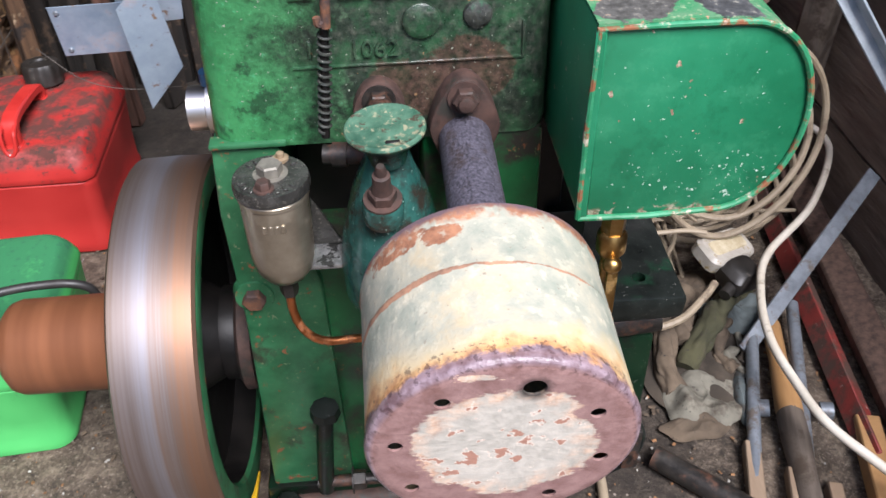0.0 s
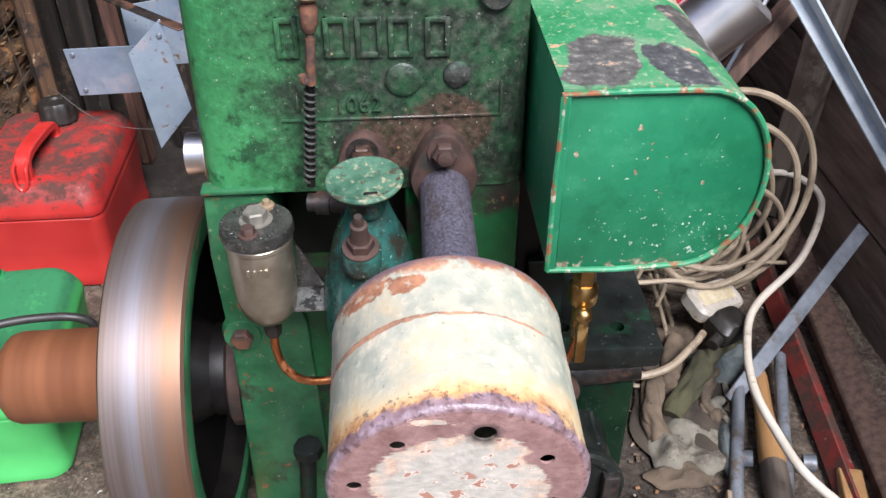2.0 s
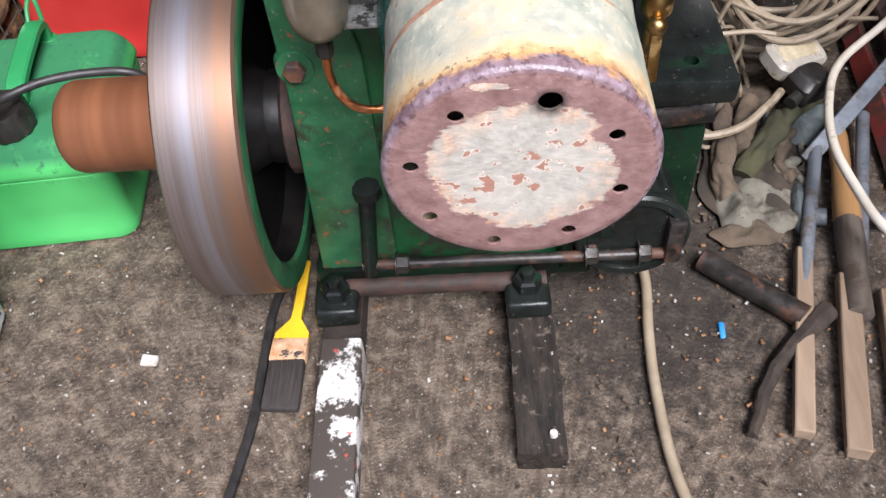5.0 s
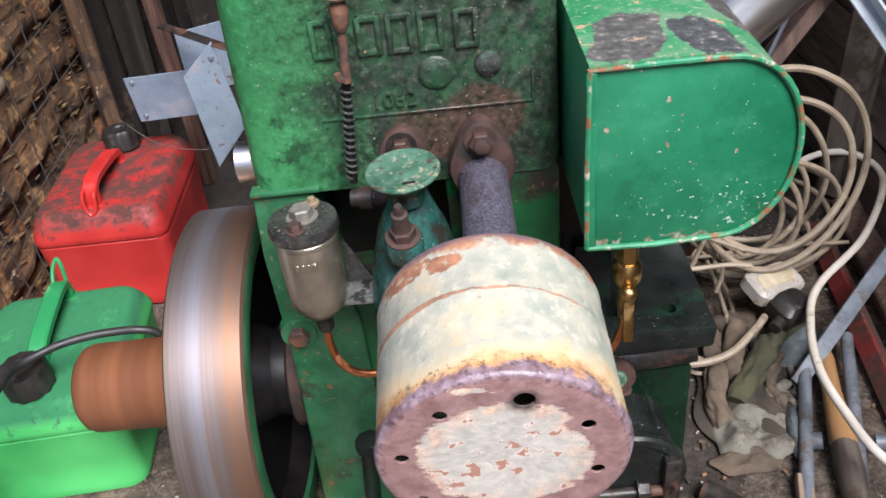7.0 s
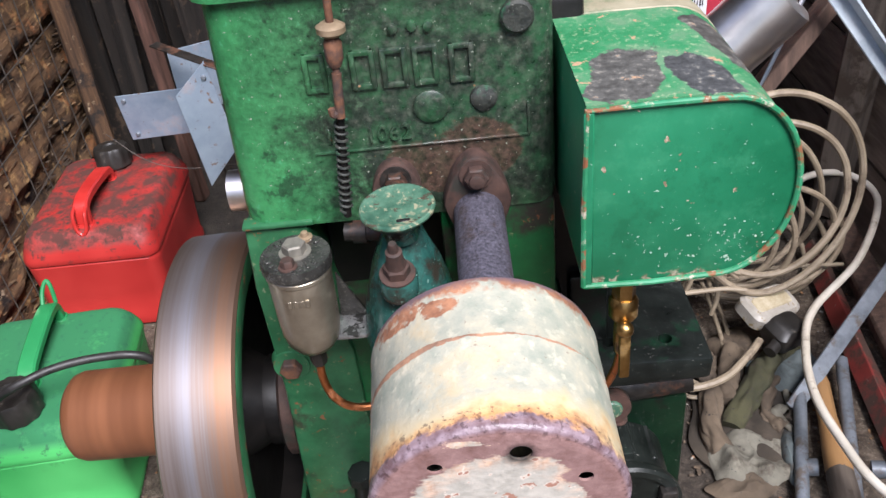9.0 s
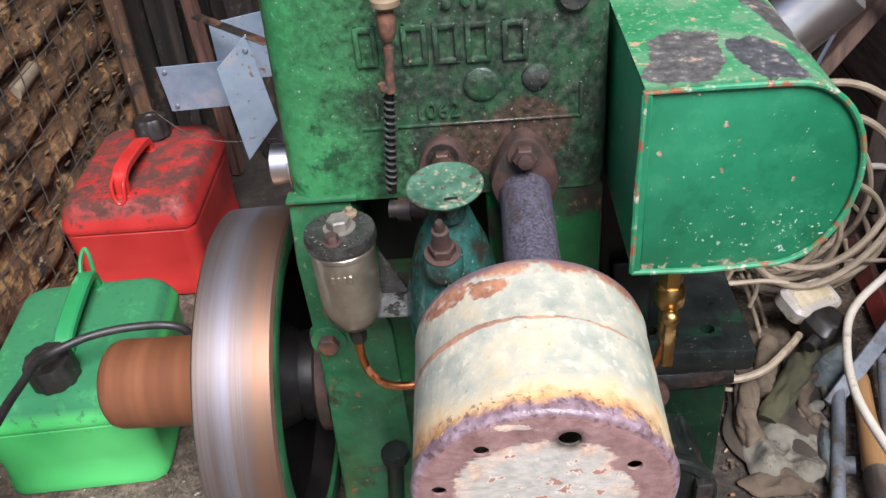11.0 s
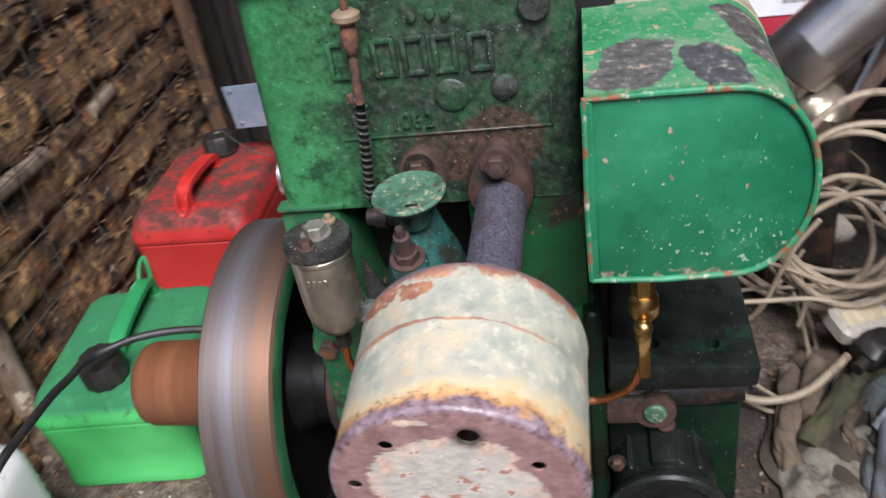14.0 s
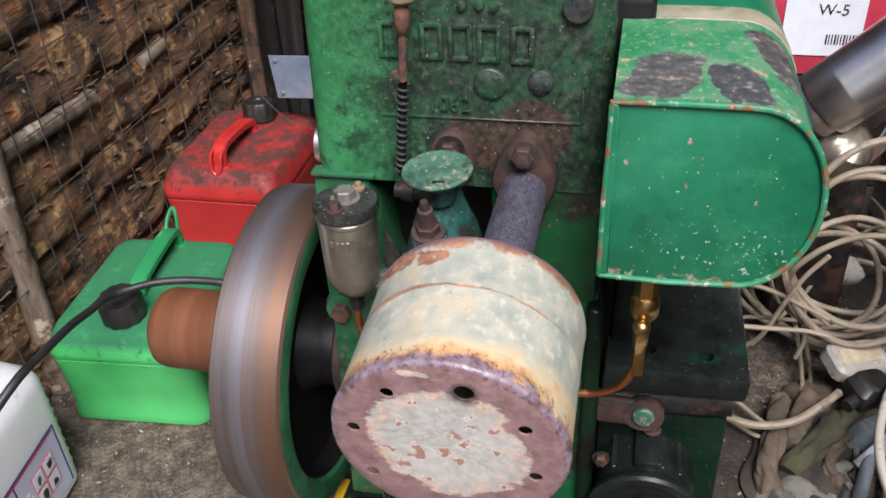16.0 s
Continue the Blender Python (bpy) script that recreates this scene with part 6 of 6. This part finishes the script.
def creases(p, s):
    q = p * 22 + 0.8 * noise.noise_vector(p * 15 + Vector((s, 0, 0)))
    return (1 - abs(noise.noise(q + Vector((0, s, 0))))) ** 3 - 0.45 + 0.4 * (1 - abs(noise.noise(q * 2.4 + Vector((s, s, 1))))) ** 3


def cloth_roll(pts, r0, r1, seed, flat, material, label=""):
    """A bunched strip of cloth along a curve, with creases along it."""
    bm = tube(pts, [r0, r1], 36, 16)
    bm.normal_update()
    base = [(v, v.co.copy(), v.normal.copy()) for v in bm.verts]
    for v, p, nrm in base:
        v.co = p + nrm * (0.008 * creases(Vector((p.x * 1.0, p.y * 0.6, p.z * 1.6)), seed))
        v.co.z = FLOOR + 0.004 + (v.co.z - FLOOR - 0.004) * flat
    part("fold", bm, material, rag, label, smooth=70)


def cloth_pad(cx, cy, sx, sy, turn, height, seed, material, label=""):
    """A crumpled flat piece with an uneven outline."""
    bm = bmesh.new()
    rings = []
    for k in range(1, 27):
        rings.append([bm.verts.new((k / 26 * math.cos(2 * math.pi * i / 72), k / 26 * math.sin(2 * math.pi * i / 72), 0)) for i in range(72)])
    bm.faces.new(rings[0])
    for ra, rb in zip(rings, rings[1:]):
        for i in range(72):
            bm.faces.new((ra[i], rb[i], rb[(i + 1) % 72], ra[(i + 1) % 72]))
    m = Matrix.Translation((cx, cy, 0)) @ Matrix.Rotation(radians(turn), 4, "Z")
    for v in bm.verts:
        f = v.co.length
        k = 1 + 0.28 * noise.noise((v.co.normalized() * 1.6 + Vector((seed, 0, 0)))) * f
        p = m @ Vector((v.co.x * sx * k, v.co.y * sy * k, 0))
        edge = max(0.0, min(1.0, 2.6 * (1 - f)))
        v.co = Vector((p.x, p.y, FLOOR + 0.004 + edge ** 0.6 * height * (0.55 + 0.22 * creases(p, seed) + 0.75 * noise.noise((p.x * 34 + seed, p.y * 20, seed))) + 0.002 * f))
        v.co.z = max(v.co.z, FLOOR + 0.003)
    part("crumpled_piece", bm, material, rag, label, smooth=70)


cloth_pad(0.372, 0.86, 0.072, 0.135, -14, 0.014, 1.0, M_RAG_DARK, "oil-soaked brown sheet")
cloth_pad(0.366, 0.765, 0.052, 0.050, 10, 0.030, 4.0, M_RAG_PALE, "pale grey soiled piece")
cloth_pad(0.345, 0.722, 0.040, 0.022, 8, 0.020, 7.0, M_RAG)
cloth_pad(0.424, 0.775, 0.018, 0.050, -8, 0.020, 9.0, M_RAG_BLUE, "grey-blue piece")
cloth_pad(0.455, 0.935, 0.045, 0.060, -30, 0.026, 12.0, M_RAG_BLUE)
cloth_pad(0.405, 0.975, 0.050, 0.045, 0, 0.026, 15.0, M_RAG)
cloth_roll([(0.348, 0.955, 0.050), (0.340, 0.919, 0.052), (0.334, 0.859, 0.052), (0.325, 0.812, 0.050), (0.334, 0.775, 0.040)], 0.014, 0.020, 2.0, 0.9, M_RAG)
cloth_roll([(0.478, 0.965, 0.060), (0.434, 0.928, 0.064), (0.402, 0.884, 0.060), (0.371, 0.842, 0.052), (0.350, 0.812, 0.044)], 0.017, 0.019, 5.0, 0.95, M_RAG_OLIVE, "olive twisted strip")
cloth_roll([(0.384, 0.955, 0.052), (0.366, 0.895, 0.052), (0.362, 0.855, 0.045)], 0.017, 0.019, 8.0, 0.95, M_RAG)
cloth_roll([(0.410, 0.935, 0.050), (0.392, 0.885, 0.050), (0.380, 0.86, 0.045)], 0.009, 0.011, 11.0, 1.0, M_RAG_BLUE)
cloth_roll([(0.428, 0.900, 0.045), (0.408, 0.862, 0.048), (0.400, 0.832, 0.045), (0.418, 0.812, 0.040)], 0.010, 0.012, 14.0, 1.0, M_RAG)
cloth_roll([(0.440, 0.880, 0.042), (0.434, 0.848, 0.045), (0.415, 0.835, 0.045), (0.432, 0.800, 0.040)], 0.006, 0.008, 17.0, 1.0, M_RAG_PALE)
cloth_roll([(0.452, 0.870, 0.042), (0.443, 0.845, 0.045), (0.428, 0.822, 0.045)], 0.005, 0.006, 19.0, 1.0, M_RAG_DARK)

# ---- bars, handles and offcuts on the right ----
solo("steel_tube", merge(rod((0.452, 0.86, 0.055), (0.384, 0.595, FLOOR + 0.010), 0.0085, 16), rod((0.428, 0.745, 0.045), (0.442, 0.742, 0.048), 0.011, 12)), M_STEEL, "zinc-plated steel tube with a lug lying on the floor", "tube", group="steel tubes")
solo("steel_tube", merge(rod((0.525, 0.92, 0.06), (0.455, 0.62, FLOOR + 0.012), 0.0085, 16), rod((0.503, 0.735, 0.05), (0.518, 0.732, 0.052), 0.011, 12)), M_STEEL, "zinc-plated steel tube with a lug lying beside a wooden handle", "tube", group="steel tubes")
hammer = thing("tool_handle", "worn tan wooden tool handle on the floor", "tool handle", Matrix.Translation((0.487, 0.90, 0.055)) @ (Vector((0.447, 0.60, FLOOR + 0.016)) - Vector((0.487, 0.90, 0.055))).to_track_quat("Z", "Y").to_matrix().to_4x4())
part("grip", lathe([(0, 0), (0.010, 0.002), (0.013, 0.02), (0.012, 0.08), (0.0155, 0.13), (0.017, 0.16), (0.0165, 0.172), (0, 0.173)], 20), M_HANDLE, hammer)
part("dark_end", jitter(lathe([(0, 0.171), (0.017, 0.171), (0.0175, 0.21), (0.015, 0.26), (0.016, 0.31), (0, 0.315)], 18), 0.002, 40), M_GREYPOST, hammer, "weathered grey end")
solo("wood_offcut", jitter(bar((0.405, 0.69, FLOOR + 0.012), (0.355, 0.44, FLOOR + 0.012), 0.020, 0.018, 0.002), 0.002, 30), M_OFFCUT, "thin pale timber offcut on the floor", "offcut", group="offcuts")
solo("wood_offcut", jitter(bar((0.447, 0.65, FLOOR + 0.012), (0.405, 0.42, FLOOR + 0.012), 0.024, 0.020, 0.002), 0.002, 30), M_OFFCUT, "grey-brown timber offcut on the floor", "offcut", group="offcuts")
solo("wood_offcut", jitter(bar((0.555, 0.72, FLOOR + 0.016), (0.50, 0.40, FLOOR + 0.016), 0.030, 0.026, 0.002), 0.002, 30), M_HANDLE, "tan timber offcut on the floor", "offcut", group="offcuts")
solo("wood_offcut", jitter(bar((0.485, 0.63, FLOOR + 0.01), (0.45, 0.40, FLOOR + 0.01), 0.018, 0.018, 0.002), 0.002, 30), M_OFFCUT, "rough brown timber offcut on the floor", "offcut", group="offcuts")
solo("black_tube", rod((0.283, 0.672, FLOOR + 0.016), (0.385, 0.588, FLOOR + 0.016), 0.0145, 20), M_DARK_STEEL, "short dark steel pipe lying on the floor", "pipe")
solo("dark_stick", jitter(tube([(0.415, 0.60, FLOOR + 0.014), (0.375, 0.56, FLOOR + 0.012), (0.335, 0.51, FLOOR + 0.010), (0.305, 0.44, FLOOR + 0.008)], [0.012, 0.006], 8, 6), 0.003, 50), M_DARKWOOD, "dark splintered stick on the floor", "stick")
angle_iron = thing("angle_iron", "rusty red-painted angle iron lying along the wall", "angle iron")
part("flange", bar((0.560, 1.20, 0.055), (0.540, 0.66, 0.05), 0.030, 0.005, 0.001, 60), M_RED_IRON, angle_iron)
part("flange", bar((0.574, 1.20, 0.050), (0.554, 0.66, 0.045), 0.005, 0.032, 0.001, 60), M_RED_IRON, angle_iron)
solo("dark_rail", bar((0.625, 1.25, 0.06), (0.60, 0.60, 0.05), 0.045, 0.03, 0.004, 10), M_BROWNPLANK, "dark brown timber rail along the wall", "rail")
solo("flat_bar", bar((0.437, 0.840, 0.050), (0.665, 1.068, 0.180), 0.022, 0.004, 0.0008, 40), M_STEEL, "grey flat steel bar leaning against the wall", "flat bar")
angle_bar = thing("angle_bar", "galvanised angle bar slanting along the shed side", "angle bar")
part("flange", bar((0.445, 1.10, 0.590), (0.705, 1.10, 0.252), 0.024, 0.004, 0.0008, 70), M_PALE_BAR, angle_bar)
part("flange", bar((0.455, 1.090, 0.597), (0.715, 1.090, 0.259), 0.004, 0.020, 0.0008, 70), M_PALE_BAR, angle_bar)
solo("narrow_bar", bar((0.465, 1.10, 0.540), (0.415, 1.12, 0.36), 0.016, 0.004, 0.0008, 10), M_GALV, "narrow grey steel bar among the clutter", "bar")
solo("leaning_plank", bar((0.56, 1.16, 0.56), (0.39, 1.12, 0.33), 0.040, 0.020, 0.002, 15), M_BROWNPLANK, "reddish-brown plank leaning behind the tank", "plank")
solo("grey_post", bar((0.640, 1.34, FLOOR), (0.655, 1.32, 0.85), 0.060, 0.050, 0.006, 10), M_GREYPOST, "weathered grey timber post", "post")

# dismantled machine with a polished canister, and a boxed oil can behind it
scrap = thing("scrap_engine", "dismantled dark engine with polished canister and black pulley", "engine", pose(0.0, 0.0, 0.0))
part("column", jitter(box(0.325, 0.425, 1.14, 1.24, FLOOR - 0.005, 0.33, 0.012), 0.006, 18), M_DARK_STEEL, scrap)
part("casting", jitter(lathe([(0, -0.05), (0.030, -0.05), (0.042, -0.03), (0.040, 0.0), (0.046, 0.02), (0.036, 0.05), (0.022, 0.06), (0, 0.06)], 28, pose(0.365, 1.12, 0.345, 30, 20, 0)), 0.007, 35), M_PEWTER, scrap, "grey-brown lumpy casting")
CAN = Matrix.Translation((0.325, 1.105, 0.415)) @ Vector((0.60, -0.02, 0.62)).to_track_quat("Z", "Y").to_matrix().to_4x4()
can = part("canister", lathe([(0, 0.02), (0.045, 0.02), (0.047, 0.024), (0.047, 0.060), (0.0475, 0.062), (0.047, 0.064), (0.047, 0.155), (0.040, 0.160), (0, 0.160)], 44), M_CHROME, scrap, "polished steel canister", CAN)
part("collar", lathe([(0.0, -0.004), (0.030, -0.002), (0.038, 0.0), (0.040, 0.004), (0.040, 0.016), (0.036, 0.020), (0, 0.021)], 40), M_CHROME, can)
WHEEL = Matrix.Translation((0.305, 1.16, 0.385)) @ Vector((0.15, -0.8, 0.45)).to_track_quat("Z", "Y").to_matrix().to_4x4()
wheel = part("pulley", lathe([(0.02, -0.012), (0.045, -0.014), (0.052, -0.008), (0.046, 0.0), (0.052, 0.008), (0.045, 0.014), (0.02, 0.010)], 40), M_BLACK_CAP, scrap, "black rubber-rimmed pulley", WHEEL)
part("pulley_hub", lathe([(0, 0.022), (0.012, 0.022), (0.018, 0.012), (0.021, -0.012), (0, -0.012)], 24), M_PEWTER, wheel)
timber = thing("timber_box", "dark rough timber box standing at the back", "box")
for k in range(3):
    part("slat", jitter(box(0.25, 0.50, 1.46, 1.60, FLOOR - 0.004 + 0.098 * k, FLOOR + 0.092 + 0.098 * k, 0.004), 0.003, 14, k), M_DARKWOOD, timber)
oil_box = thing("oil_box", "red carton with white printed label on a timber box", "box", pose(0.375, 1.47, 0.322, 0, 0, 4))
part("carton", box(-0.11, 0.10, 0, 0.09, 0, 0.28, 0.003), M_LABEL_RED, oil_box)
part("label", box(-0.075, 0.050, -0.0025, 0.0005, 0.035, 0.22, 0.0004, 1), M_LABEL_WHITE, oil_box)
bt = lettering("W-5", 0.026, 0.0003)
bt.transform(pose(0.0, -0.0032, 0.105, 90, 0, 0))
part("print", bt, M_INK, oil_box, smooth=0)
for k in range(11):
    part("bar_mark", box(-0.005 + k * 0.0046, -0.0032 + k * 0.0046 + 0.001 * (k % 3 == 0), -0.0032, -0.0022, 0.055, 0.072), M_INK, oil_box, smooth=0)

# ---- paint brush and small litter before the engine ----
brush = thing("paint_brush", "worn paint brush with yellow handle and dark bristles on the floor", "paint brush", pose(-0.196, 0.60, FLOOR + 0.010, 0, 0, 2))
part("handle", prism([(-0.005, 0.0), (0.005, 0.0), (0.006, 0.010), (-0.006, 0.010)], -0.015, 0.06, 0.0015), M_YELLOW, brush)
bm = bmesh.new()
outline = [(-0.022, -0.060), (0.018, -0.060), (0.018, -0.050), (0.006, -0.030), (0.004, 0.02), (-0.003, 0.02), (-0.006, -0.030), (-0.021, -0.050)]
va = [bm.verts.new((x, y, 0.001)) for x, y in outline]
vb = [bm.verts.new((x, y, 0.011)) for x, y in outline]
bm.faces.new(va[::-1])
bm.faces.new(vb)
for k in range(8):
    bm.faces.new((va[k], va[(k + 1) % 8], vb[(k + 1) % 8], vb[k]))
part("shoulder", bm, M_YELLOW, brush)
part("ferrule", jitter(box(-0.023, 0.019, -0.088, -0.058, 0.0, 0.013, 0.002), 0.0008, 80), M_FERRULE, brush, "paint-caked ferrule")
part("bristles", jitter(box(-0.023, 0.019, -0.150, -0.086, 0.001, 0.012, 0.003), 0.002, 60), M_BRISTLE, brush)
solo("black_flex", tube([(-0.215, 0.66, FLOOR + 0.008), (-0.228, 0.60, FLOOR + 0.007), (-0.226, 0.52, FLOOR + 0.007), (-0.222, 0.44, FLOOR + 0.007), (-0.23, 0.34, FLOOR + 0.007)], 0.0055, 8, 8), M_CABLE_B, "black flex lying on the floor beside the skid", "cable")
rng = random.Random(5)


def litter(name, count, size, material, label):
    bm = bmesh.new()
    for i in range(count):
        x, y = rng.uniform(-0.72, 0.62), rng.uniform(0.25, 1.25)
        s = size * rng.uniform(0.4, 1.3)
        b = bmesh.ops.create_cube(bm, size=1, matrix=Matrix.LocRotScale((x, y, FLOOR + 0.003), Euler((rng.uniform(-0.4, 0.4), rng.uniform(-0.4, 0.4), rng.uniform(0, 6.3))), (s * rng.uniform(0.6, 2.2), s, s * 0.35)))
        for v in b["verts"]:
            v.co += Vector((rng.uniform(-1, 1), rng.uniform(-1, 1), rng.uniform(-0.5, 0.5))) * s * 0.2
    return solo(name, bm, material, label, "litter", kind="stuff", smooth=0)


litter("pale_chips", 900, 0.0020, M_CHIP, "pale wood and paint chips scattered over the floor")
litter("dark_chips", 1300, 0.0034, M_DEBRIS, "dark leaf mould and bark crumbs over the floor")
litter("rust_chips", 1100, 0.0026, mat("orange_brown_crumb", (0.12, 0.055, 0.022), (0.34, 0.18, 0.08), 60, 0.9, relief=0.1), "orange-brown rust flakes and sawdust over the floor")
solo("blue_scrap", jitter(box(0.292, 0.298, 0.566, 0.588, FLOOR + 0.002, FLOOR + 0.005, 0.0008, 1), 0.001, 90), M_BLUE, "small blue plastic scrap on the floor", "scrap")
solo("white_scrap", jitter(box(-0.372, -0.352, 0.512, 0.526, FLOOR + 0.001, FLOOR + 0.007, 0.002, 1), 0.002, 90), M_CHIP, "small white lump on the floor", "scrap")
